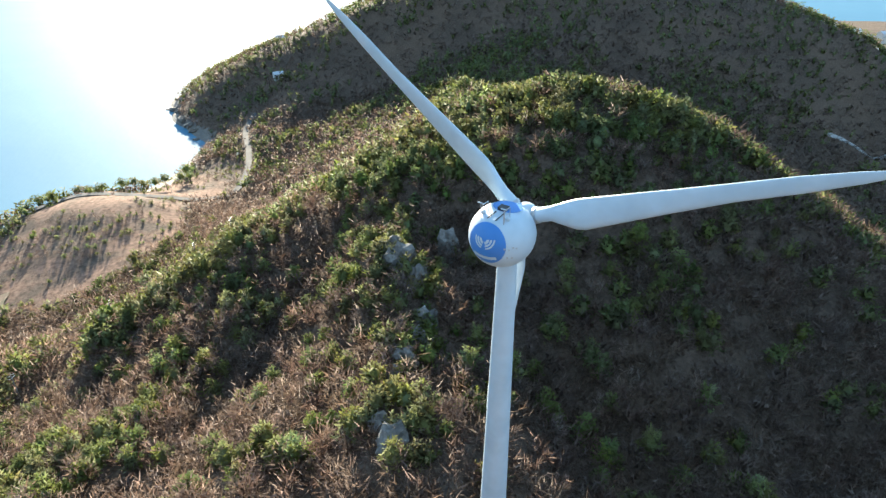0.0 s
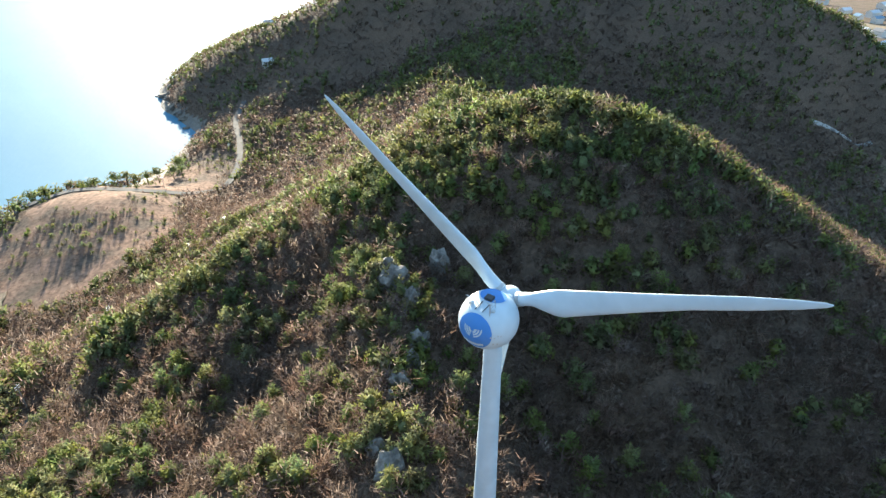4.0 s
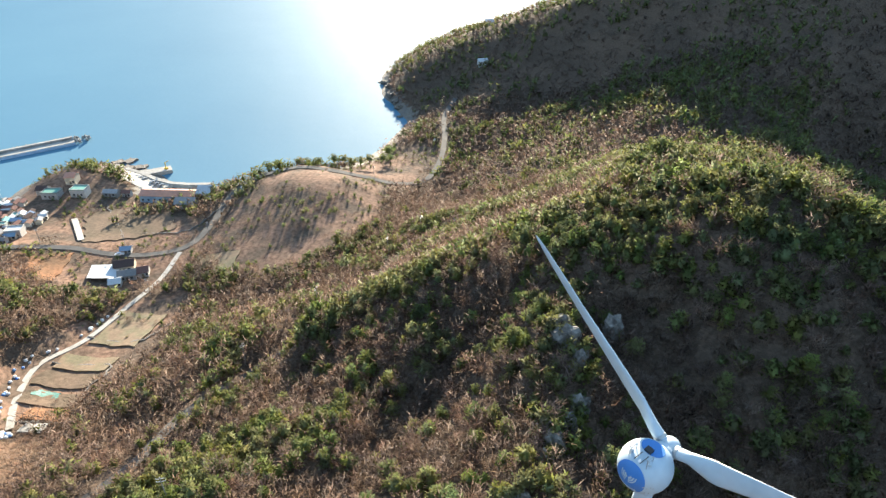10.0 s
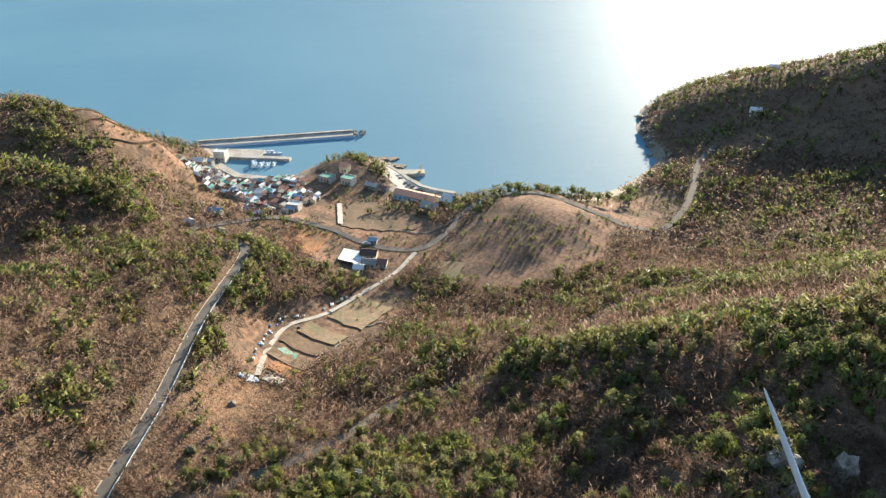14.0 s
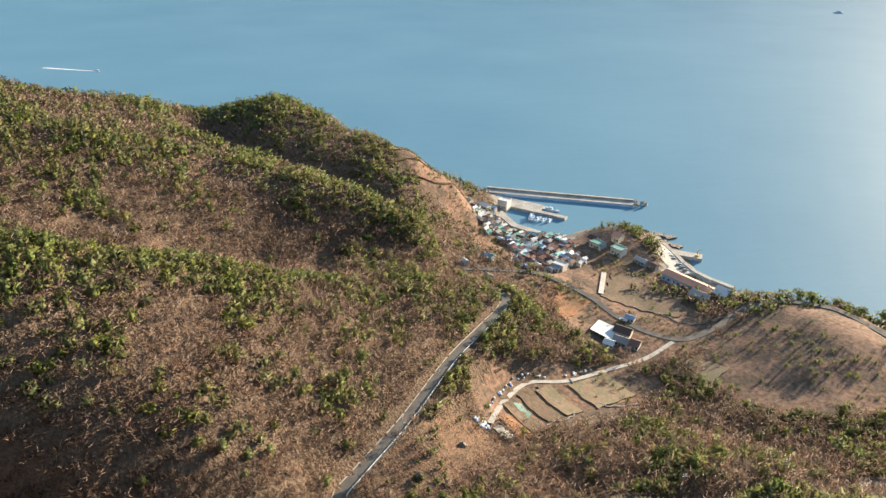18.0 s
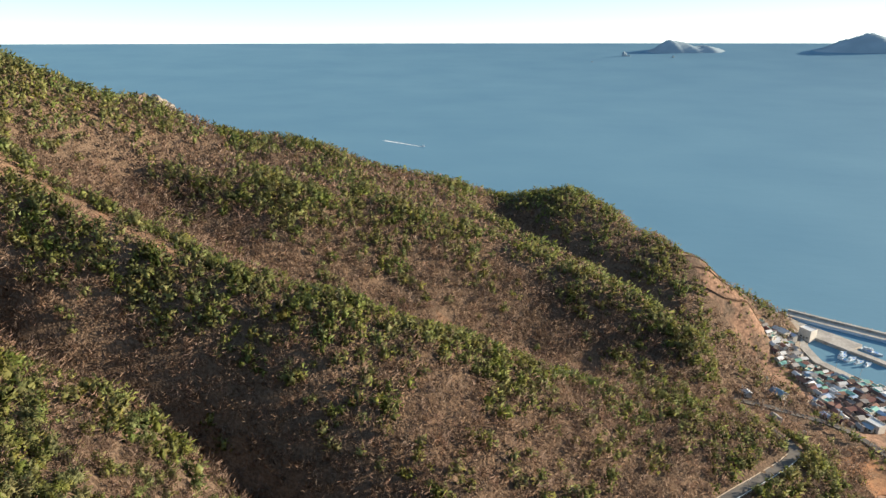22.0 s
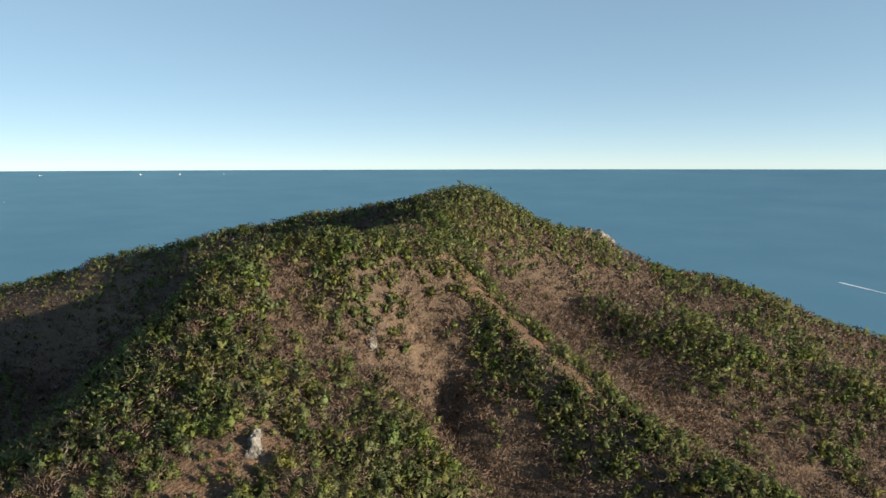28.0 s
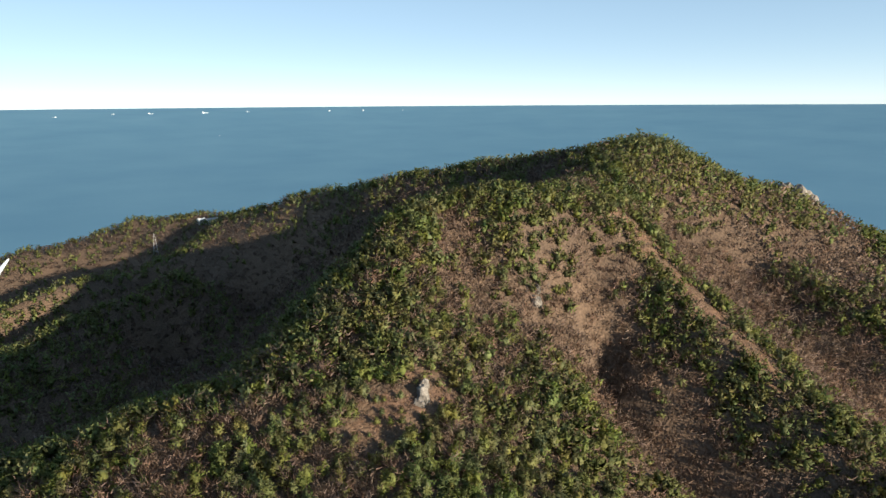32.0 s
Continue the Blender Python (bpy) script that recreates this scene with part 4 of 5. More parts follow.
# ---------------------------------------------------------------- buildings
M_WALL = [mat("plaster_white", (0.48, 0.465, 0.44), 0.85, spread=0.12, scale=0.8, second=(0.52, 0.49, 0.45), mix_scale=0.3, per_object=0.12),
          mat("plaster_grey", (0.36, 0.35, 0.34), 0.85, spread=0.12, scale=0.8, per_object=0.15),
          mat("plaster_cream", (0.52, 0.45, 0.35), 0.85, spread=0.12, scale=0.8, per_object=0.12)]
M_ROOF = {"red": mat("red_brown_roof", (0.16, 0.088, 0.078), 0.92, spec=0.15, spread=0.2, scale=2.0, per_object=0.3),
          "teal": mat("teal_roof", (0.16, 0.34, 0.30), 0.92, spec=0.15, spread=0.12, scale=1.0, per_object=0.25),
          "blue": mat("blue_roof", (0.20, 0.29, 0.40), 0.92, spec=0.15, spread=0.12, scale=1.0, per_object=0.25),
          "grey": mat("grey_roof", (0.27, 0.265, 0.265), 0.92, spec=0.15, spread=0.2, scale=1.5, per_object=0.3),
          "white": mat("white_sheet_roof", (0.46, 0.49, 0.52), 0.6, spread=0.06, scale=0.6, per_object=0.08),
          "salmon": mat("salmon_roof", (0.55, 0.25, 0.16), 0.7, spread=0.15, scale=0.5, second=(0.48, 0.24, 0.17), mix_scale=0.15),
          "dark": mat("dark_tile_roof", (0.085, 0.06, 0.055), 0.92, spec=0.15, spread=0.2, scale=2.0)}
M_GLASS = mat("window_glass", (0.03, 0.04, 0.05), 0.12, spread=0.05)
M_DOOR = mat("door_paint", (0.16, 0.12, 0.09), 0.6, per_object=0.3)
M_BLUEWALL = mat("blue_sheet_wall", (0.34, 0.47, 0.60), 0.6, spread=0.1, scale=0.5)
M_TEALTARP = mat("teal_tarpaulin", (0.03, 0.15, 0.13), 0.6, spread=0.15, scale=1.0, bump=0.5, bump_scale=1.5)
M_SACK = mat("white_sack", (0.66, 0.67, 0.68), 0.7, spread=0.1, scale=2, per_object=0.15)
M_BLUESACK = mat("blue_sack", (0.10, 0.22, 0.48), 0.7, spread=0.1, scale=2, per_object=0.2)
M_YELLOW = mat("yellow_paint", (0.65, 0.42, 0.05), 0.5, spread=0.1)
M_WOOD = mat("weathered_wood", (0.18, 0.14, 0.11), 0.9, spread=0.25, scale=3)
M_SAND = mat("pale_beach_sand", (0.36, 0.30, 0.24), 0.95, spread=0.15, scale=0.6, bump=0.3, bump_scale=2)
M_FIELDGREEN = mat("winter_crop", (0.20, 0.14, 0.09), 0.95, spread=0.25, scale=0.8, bump=0.5, bump_scale=3, second=(0.15, 0.13, 0.075), mix_scale=0.15)
M_FOAM = mat("white_foam", (0.75, 0.78, 0.8), 0.8, spread=0.15, scale=0.2)
M_CAR = mat("car_paint", (0.45, 0.46, 0.48), 0.3, spread=0.02, per_object=0.75)


def gable(w, d, h, rise, eave, thick=0.18):
    """A pitched roof with real thickness, ridge along X."""
    bm = bmesh.new()
    a, b = w / 2 + eave, d / 2 + eave
    drop = rise * eave / (d / 2)
    prof = [(-b, h - drop), (0, h + rise), (b, h - drop)]
    rows = []
    for x in (-a, a):
        rows.append([bm.verts.new((x, y, z + t)) for t in (0, thick) for y, z in prof])
    p, q = rows
    for i in range(2):
        bm.faces.new((p[3 + i], p[4 + i], q[4 + i], q[3 + i]))
        bm.faces.new((p[1 + i], p[i], q[i], q[1 + i]))
    for r in (p, q):
        bm.faces.new((r[0], r[1], r[4], r[3]))
        bm.faces.new((r[1], r[2], r[5], r[4]))
    bm.faces.new((p[0], p[3], q[3], q[0]))
    bm.faces.new((p[2], q[2], q[5], p[5]))
    return bm


def house(x, y, w, d, h, rot, roof, label, wall=0, rise=None, flat=False, name="house", group="", detail=True, wall_mat=None, cat="house"):
    root = tagged(new(name), label, cat, group)
    zs = [gz(x + sx * w / 2, y + sy * d / 2) for sx in (-1, 1) for sy in (-1, 1)] + [gz(x, y)]
    base = max(sum(zs) / len(zs), 1.8)
    root.matrix_world = pose(x, y, base, 0, 0, rot)
    deep = max(0.4, base - min(zs) + 0.4)
    bm = bmesh.new()
    box(bm, -w / 2, w / 2, -d / 2, d / 2, -deep, h)
    rise = d * 0.28 if rise is None else rise
    if not flat:
        for s in (-1, 1):
            v = [bm.verts.new((s * w / 2, yy, zz)) for yy, zz in ((-d / 2, h), (d / 2, h), (0, h + rise))]
            bm.faces.new(v if s > 0 else v[::-1])
    part("wall", bm, wall_mat or M_WALL[wall], root)
    if flat:
        bm = bmesh.new()
        box(bm, -w / 2 - 0.15, w / 2 + 0.15, -d / 2 - 0.15, d / 2 + 0.15, h, h + 0.25)
        r = part("roof", bm, M_ROOF[roof], root)
        for x0, x1, y0, y1 in ((-w / 2 - 0.15, w / 2 + 0.15, -d / 2 - 0.15, -d / 2 + 0.05), (-w / 2 - 0.15, w / 2 + 0.15, d / 2 - 0.05, d / 2 + 0.15), (-w / 2 - 0.15, -w / 2 + 0.05, -d / 2 + 0.05, d / 2 - 0.05), (w / 2 - 0.05, w / 2 + 0.15, -d / 2 + 0.05, d / 2 - 0.05)):
            bm = bmesh.new()
            box(bm, x0, x1, y0, y1, h + 0.25, h + 0.75)
            part("parapet", bm, M_WALL[wall], r)
    else:
        part("roof", gable(w, d, h, rise, 0.45), M_ROOF[roof], root)
    if detail:
        bm = bmesh.new()
        box(bm, -0.5, 0.5, -d / 2 - 0.05, -d / 2 + 0.03, 0, 2.05)
        part("door", bm, M_DOOR, root)
        n = max(1, int(w / 3.5))
        for s in (-1, 1):
            for k in range(n):
                u = (k + 0.5) / n * w - w / 2
                if s < 0 and abs(u) < 1.3:
                    u += 1.9
                bm = bmesh.new()
                box(bm, u - 0.6, u + 0.6, s * d / 2 - 0.05, s * d / 2 + 0.05, 1.0, 2.1)
                win = part("window", bm, M_GLASS, root)
                if abs(u) < w / 2 - 0.7:
                    bm = bmesh.new()
                    box(bm, u - 0.7, u + 0.7, s * d / 2 - 0.1, s * d / 2 + 0.1, 0.88, 0.98)
                    part("sill", bm, M_CONCRETE, win)
    return root


hr = random.Random(11)
taken = []


def free(x, y, r):
    if any((x - a) ** 2 + (y - b) ** 2 < (r + c) ** 2 for a, b, c in taken):
        return False
    p = np.array([x]), np.array([y])
    if not clear_of_roads(*p, r * 0.8)[0]:
        return False
    taken.append((x, y, r))
    return True


VILLAGE = "houses of the fishing village"
LABELS = {"red": "low plastered house with a red-brown pitched roof", "teal": "low house with a teal-green roof", "blue": "small house with a blue sheet roof", "grey": "small house with a weathered grey roof", "white": "small house with a white sheet roof", "dark": "low house with a dark tiled roof"}
# houses above the harbour, close together round narrow lanes
for x0, y0, sx, sy, tries, mix in ((-348, 205, 32, 21, 900, "red red red dark grey grey blue dark teal white"), (-368, 222, 22, 14, 200, "teal teal grey white red"), (-378, 207, 14, 10, 80, "teal teal grey white red"), (-406, 192, 22, 12, 260, "teal teal white grey grey red"), (-322, 184, 13, 12, 120, "red grey blue dark")):
    for _ in range(tries):
        x, y = x0 + hr.uniform(-1, 1) * sx, y0 + hr.uniform(-1, 1) * sy
        w, d = hr.uniform(3.4, 5.6), hr.uniform(2.7, 3.7)
        if gz(x, y) < 2.0 or not free(x, y, 1.8):
            continue
        roof = hr.choice(mix.split())
        house(x, y, w, d, hr.uniform(2.2, 2.9), 25 + hr.choice((0, 90)) + hr.uniform(-14, 14), roof, LABELS[roof], hr.choice((0, 0, 1, 2)), flat=roof == "teal" and hr.random() < 0.6, group=VILLAGE)

for x, y, w, d, h, rot, roof, label, wall, flat in (
        (-327, 154, 7, 6, 3, 30, "blue", "small cottage with a bright blue sheet roof beside the road", 0, False),
        (-336, 262, 6, 7, 4.5, 20, "salmon", "two-storey house with an orange roof on the knob", 2, False),
        (-337, 246, 10, 7, 3.5, 18, "teal", "flat-roofed building with a teal roof terrace", 1, True),
        (-323, 254, 9, 7, 4.5, 18, "teal", "white building with a green flat roof", 0, True),
        (-346, 248, 6, 6, 3, 18, "dark", "dark-roofed shed beside the green-roofed building", 1, False),
        (-307, 262, 9, 5, 2.8, 15, "grey", "low grey shed at the edge of the field", 1, False),
        (-299, 266, 5, 4, 3, 15, "red", "small hut with a red roof by the car park", 0, False),
        (-313, 200, 8, 6, 4.2, 28, "white", "square white house at the village edge", 0, True),
        (-443, 223, 9, 8, 7, 35, "white", "white three-storey harbour building", 0, True),
        (-433, 199, 10, 6, 3.5, 30, "white", "long shed with a white roof under the terraces", 0, False),
        (-424, 187, 7, 6, 3, 30, "red", "small house with a red roof below the terraces", 1, False),
        (-436, 206, 13, 4, 2.6, 25, "blue", "long low shed with a blue roof", 1, False),
        (-249, 279, 8, 11, 4.5, 16, "white", "building with a bright white sheet roof", 0, False),
        (-252, 264, 12, 9, 3.5, 16, "grey", "low hall with a dark grey roof", 1, False),
        (-233, 193, 9, 7, 3.2, 35, "dark", "farmhouse with a dark brown tiled roof", 2, False),
        (-226, 187, 8, 6, 3, 35, "grey", "farm shed with a grey sheet roof", 1, False),
        (-226, 179, 5, 5, 2.6, 35, "white", "small white-roofed farm shed", 0, False),
        (-221, 192, 5, 6, 2.8, 35, "red", "farm shed with a rust-brown roof", 1, False),
        (-243, 205, 5, 4, 2.6, 30, "blue", "blue-roofed store beside the junction", 1, False),
        (-296, 140, 5, 4, 2.6, 20, "grey", "grey hut beside the road", 1, False),
        (-318, 133, 4, 4, 2.5, 10, "white", "small white hut at the road bend", 0, False)):
    house(x, y, w, d, h, rot, roof, label, wall, flat=flat)
house(-270, 272, 36, 10, 4.2, 16, "salmon", "long fish hall with a salmon roof and pale blue walls", name="fish_hall", wall_mat=M_BLUEWALL, rise=1.8, cat="hall")
house(-138, 521, 8, 6, 3.5, 30, "white", "white house on the wooded cape", 0, name="house")
house(-154, 606, 8, 6, 3.5, 10, "white", "white hut on top of the cape", 0, name="house")

for x, y, w, d, h, rot, roof, label in (
        (-112, -700, 13, 7, 4, 20, "grey", "long pale building in the saddle of the southern hills"),
        (-102, -704, 8, 6, 4, 20, "white", "white building in the saddle of the southern hills"),
        (76, -690, 22, 9, 3, 60, "blue", "greenhouse with pale blue cladding on the shaded valley floor"),
        (84, -668, 26, 9, 3, 60, "white", "greenhouse with white cladding on the shaded valley floor"),
        (30, -700, 12, 8, 3, 40, "white", "small white shed on the shaded valley floor")):
    house(x, y, w, d, h, rot, roof, label)

# farmyard with a white awning
def slab(name, x, y, w, l, rot, material, label, category, lift=0.15, kind="", cell=3.0, thick=0.5, floor=None, wobble=0.0):
    """A sheet of soil, concrete or cloth that follows the ground, with its own edge."""
    nx, ny = max(2, int(w / cell) + 1), max(2, int(l / cell) + 1)
    c, s = math.cos(radians(rot)), math.sin(radians(rot))
    v, f = [], []
    for j in range(ny):
        for i in range(nx):
            u, t = (i / (nx - 1) - 0.5) * w, (j / (ny - 1) - 0.5) * l
            if i in (0, nx - 1) or j in (0, ny - 1):
                u, t = u * (1 + wobble * math.sin(j * 1.7 + x)), t * (1 + wobble * math.sin(i * 2.1 + y))
            px, py = x + u * c - t * s, y + u * s + t * c
            z = gz(px, py) + lift
            v.append((px, py, z if floor is None else max(z, floor)))
    n = len(v)
    v += [(a, b, z - thick) for a, b, z in v]
    for j in range(ny - 1):
        for i in range(nx - 1):
            a = j * nx + i
            f.append((a, a + 1, a + nx + 1, a + nx))
    rim = [i for i in range(nx)] + [j * nx + nx - 1 for j in range(1, ny)] + [(ny - 1) * nx + i for i in range(nx - 2, -1, -1)] + [j * nx for j in range(ny - 2, 0, -1)]
    for a, b in zip(rim, rim[1:] + rim[:1]):
        f.append((b, a, a + n, b + n))
    return tagged(raw(name, v, f, material), label, category, kind=kind)


slab("awning", -237, 184, 13, 13, 35, M_ROOF["white"], "white sheet awning over the farmyard", "awning", lift=2.4, thick=0.2)
for dx, dy in ((-5.5, -5.5), (5.5, -5.5), (-5.5, 5.5), (5.5, 5.5)):
    bm = bmesh.new()
    c, s = math.cos(radians(35)), math.sin(radians(35))
    px, py = -237 + dx * c - dy * s, 184 + dx * s + dy * c
    tube(bm, (px, py, gz(px, py) - 0.3), (px, py, gz(px, py) + 2.3), 0.08, 0.08, 6)
    tagged(part("awning_post", bm, M_METAL), "thin steel post under the white awning", "post", "awning posts")

FIELD = "fields in the valley"
for x, y, w, l, rot, m, label in (
        (-270, 236, 46, 44, 45, M_SOIL, "large bare brown field behind the shore"),
        (-268, 174, 23, 32, 30, M_REDSOIL, "red-orange bare soil plot cut into the slope"),
        (-284, 178, 8, 12, 30, M_REDSOIL, "orange soil terrace beside the road"),
        (-222, 158, 11, 24, 8, M_SOIL, "narrow fallow field beside the path"),
        (-193, 152, 20, 24, 10, M_FIELDGREEN, "brown paddy with thin green rows"),
        (-191, 127, 22, 9, 12, M_FIELDGREEN, "strip of winter crop beside the path"),
        (-189, 116, 22, 9, 12, M_SOIL, "narrow brown plot above the path"),
        (-183, 105, 22, 8, 12, M_SOIL, "brown plot beside the teal sheet"),
        (-176, 98, 16, 7, 14, M_REDSOIL, "rust-brown plot at the path's end"),
        (-190, 206, 22, 20, 20, M_FIELDGREEN, "dull green plot below the knoll")):
    slab("field", x, y, w, l, rot, m, label, "field", lift=0.55, kind="structure", wobble=0.05)
slab("yard", -174, 91, 8, 6, 14, M_CONCRETE, "pale concrete yard at the path's end", "yard", lift=0.3, kind="structure")
slab("tarpaulin", -188, 107, 9, 3.5, 10, M_TEALTARP, "crumpled teal tarpaulin lying on the field", "tarpaulin", lift=0.6, cell=1.0, wobble=0.15)
slab("road", -288, 217, 3.2, 36, 52, M_CONCRETE, "pale concrete lane across the field", "road", lift=0.9, kind="structure")
slab("beach", -262, 296, 44, 9, 20, M_SAND, "strip of pale sandy beach", "beach", lift=0.2, floor=0.35, kind="structure")
slab("pavement", -312, 291, 46, 17, -14, M_CONCRETE, "concrete car park on the waterfront", "car park", floor=2.6, kind="structure", thick=4)

# low banks between the plots
for line in ([(-232, 172), (-215, 146)], [(-205, 141), (-182, 146), (-178, 165)], [(-203, 122), (-180, 128), (-176, 112)], [(-185, 90), (-168, 96)], [(-252, 228), (-228, 236), (-224, 262)], [(-300, 250), (-262, 222)], [(-170, 190), (-160, 180), (-148, 186)], [(-176, 170), (-155, 165)]):
    l3 = spline([(x, y, gz(x, y)) for x, y in line], 1.5)
    l3[:, 2] = ground_z(l3[:, 0], l3[:, 1])
    l3[:, :2] += np.stack((np.sin(np.arange(len(l3)) * 1.3), np.cos(np.arange(len(l3)) * 0.9)), 1) * 0.5
    v, f = ribbon("bank", l3, 0.3, M_GROUND, 0.55, "", "", thick=0.4)
    tagged(raw("field_bank", v, f, M_ROCK), "low stone field bank", "field bank", "stone banks between fields")

# white and blue sacks heaped along the path
sack = bmesh.new()
bmesh.ops.create_icosphere(sack, subdivisions=2, radius=0.65)
for v in sack.verts:
    v.co = Vector((v.co.x * 1.05, v.co.y * 1.05, max(-0.45, v.co.z * 0.85))) * (1 + 0.08 * noise.noise(v.co * 2.2))
sack_me = bpy.data.meshes.new("sack")
sack.to_mesh(sack_me)
sack.free()
sack_blue = sack_me.copy()
sack_me.materials.append(M_SACK)
sack_blue.materials.append(M_BLUESACK)
for k in range(64):
    u = hr.random()
    if k < 34:
        x, y = -179 + hr.uniform(-3, 2.5), 83 + hr.uniform(-3, 2.5)
    else:
        q = ROAD_LINES["path"][int((0.45 + 0.5 * u) * (len(ROAD_LINES["path"]) - 1))]
        x, y = q[0] - 3.6 + hr.uniform(-1, 0.6), q[1] - 1.5 + hr.uniform(-1, 1)
    blue = k % 5 == 0
    ob = new("bulk_sack", sack_blue if blue else sack_me)
    ob.matrix_world = pose(x, y, gz(x, y) + 0.35, hr.uniform(-8, 8), hr.uniform(-8, 8), hr.uniform(0, 360)) @ Matrix.Diagonal((*[hr.uniform(0.8, 1.15)] * 3, 1))
    tagged(ob, "bulging blue sack lying beside the path" if blue else "bulging white bulk sack lying beside the path", "sack", "sacks beside the path")


# ---------------------------------------------------------------- harbour
def deck(name, line, half, top, material, label, category, thick=6.0, parent=None):
    l3 = np.array([(x, y, top) for x, y in line], float)
    v, f = ribbon(name, l3, half, material, 0.0, "", "", thick=thick)
    n = len(v)
    f += [(0, 1, 2, 3), (n - 1, n - 2, n - 3, n - 4)]
    ob = raw(name, v, f, material, parent)
    return ob if parent else tagged(ob, label, category, kind="structure")


mole = tagged(new("breakwater"), "long concrete breakwater with a blue wall and armour blocks", "breakwater")
MOLE = [(-486, 226), (-470, 248), (-440, 291), (-411, 333)]
deck("deck", MOLE, 5.0, 2.3, M_CONCRETE, "", "", parent=mole)
side = [(x - 3.6, y + 2.4) for x, y in MOLE]
deck("parapet", side, 1.3, 3.9, M_CONCRETE, "", "", parent=mole)
inner = [(x + 4.15, y - 2.8) for x, y in MOLE]
ob = deck("blue_face", inner, 0.25, 2.0, M_BLUEWALL, "", "", thick=2.2, parent=mole)
ob["label"] = "blue painted harbour face"
block = bmesh.new()
for a, b, c in ((0, 0, 1), (0.94, 0, -0.33), (-0.47, 0.82, -0.33), (-0.47, -0.82, -0.33)):
    tube(block, (0, 0, 0), (a * 1.3, b * 1.3, c * 1.3), 0.6, 0.42, 6)
block_me = bpy.data.meshes.new("armour_block")
block.to_mesh(block_me)
block.free()
block_me.materials.append(M_CONCRETE)
sp = spline([(x, y, 0) for x, y in MOLE], 1.6)
for k in range(170):
    q = sp[int(hr.random() * (len(sp) - 1))]
    off = hr.uniform(6.2, 10.5)
    x, y = q[0] - 0.83 * off, q[1] + 0.56 * off
    if k < 26:
        a = hr.uniform(0, 6.28)
        x, y = -409 + 6 * math.cos(a) * hr.uniform(0.6, 1.1), 338 + 6 * math.sin(a) * hr.uniform(0.6, 1.1)
    ob = new("armour_block", block_me)
    ob.parent = mole
    ob.matrix_world = pose(x, y, 2.8 - (off - 6.2) * 0.6 + hr.uniform(-0.4, 0.4), hr.uniform(0, 360), hr.uniform(0, 360), hr.uniform(0, 360))
deck("quay", [(-462, 222), (-444, 238), (-428, 250)], 9.0, 2.4, M_CONCRETE, "wide concrete quay apron", "quay")
deck("quay", [(-436, 236), (-414, 254), (-404, 261)], 2.6, 2.2, M_CONCRETE, "narrow concrete pier with moored boats", "pier")
deck("quay", [(-446, 216), (-424, 214), (-406, 214), (-388, 224), (-368, 240), (-358, 250)], 3.2, 2.0, M_CONCRETE, "concrete waterfront wall below the village", "quay")
deck("quay", [(-362, 252), (-366, 262), (-374, 276)], 3.5, 1.6, M_CONCRETE, "concrete slipway beside the knob", "slipway")
deck("quay", [(-334, 303), (-318, 300), (-304, 296), (-290, 294), (-278, 296), (-262, 302)], 1.6, 3.2, M_CONCRETE, "curved sea wall along the car park", "sea wall")
deck("quay", [(-322, 298), (-314, 307), (-306, 315)], 4.0, 2.6, M_CONCRETE, "short stubby jetty", "jetty")
for k, (x, y) in enumerate(((-338, 309), (-330, 312), (-352, 314), (-345, 318), (-322, 306))):
    slab("shore_rock", x, y, 8, 6, 30 * k, M_SHORE_ROCK, "dark low rock at the water's edge", "rock", lift=0.4, floor=0.9 + 0.4 * (k % 2), cell=1.5, thick=2.5, wobble=0.2)

crane = tagged(new("crane"), "small yellow harbour crane on the jetty", "crane")
crane.location = (-308, 312, 2.6)
bm = bmesh.new()
box(bm, -1, 1, -1, 1, 0, 1)
part("base", bm, M_YELLOW, crane)
bm = bmesh.new()
tube(bm, (0, 0, 1), (0, 0, 5), 0.35, 0.3)
part("mast", bm, M_YELLOW, crane)
bm = bmesh.new()
tube(bm, (0, 0, 4.6), (2.6, 1.5, 6.2), 0.22, 0.12)
part("jib", bm, M_YELLOW, crane)


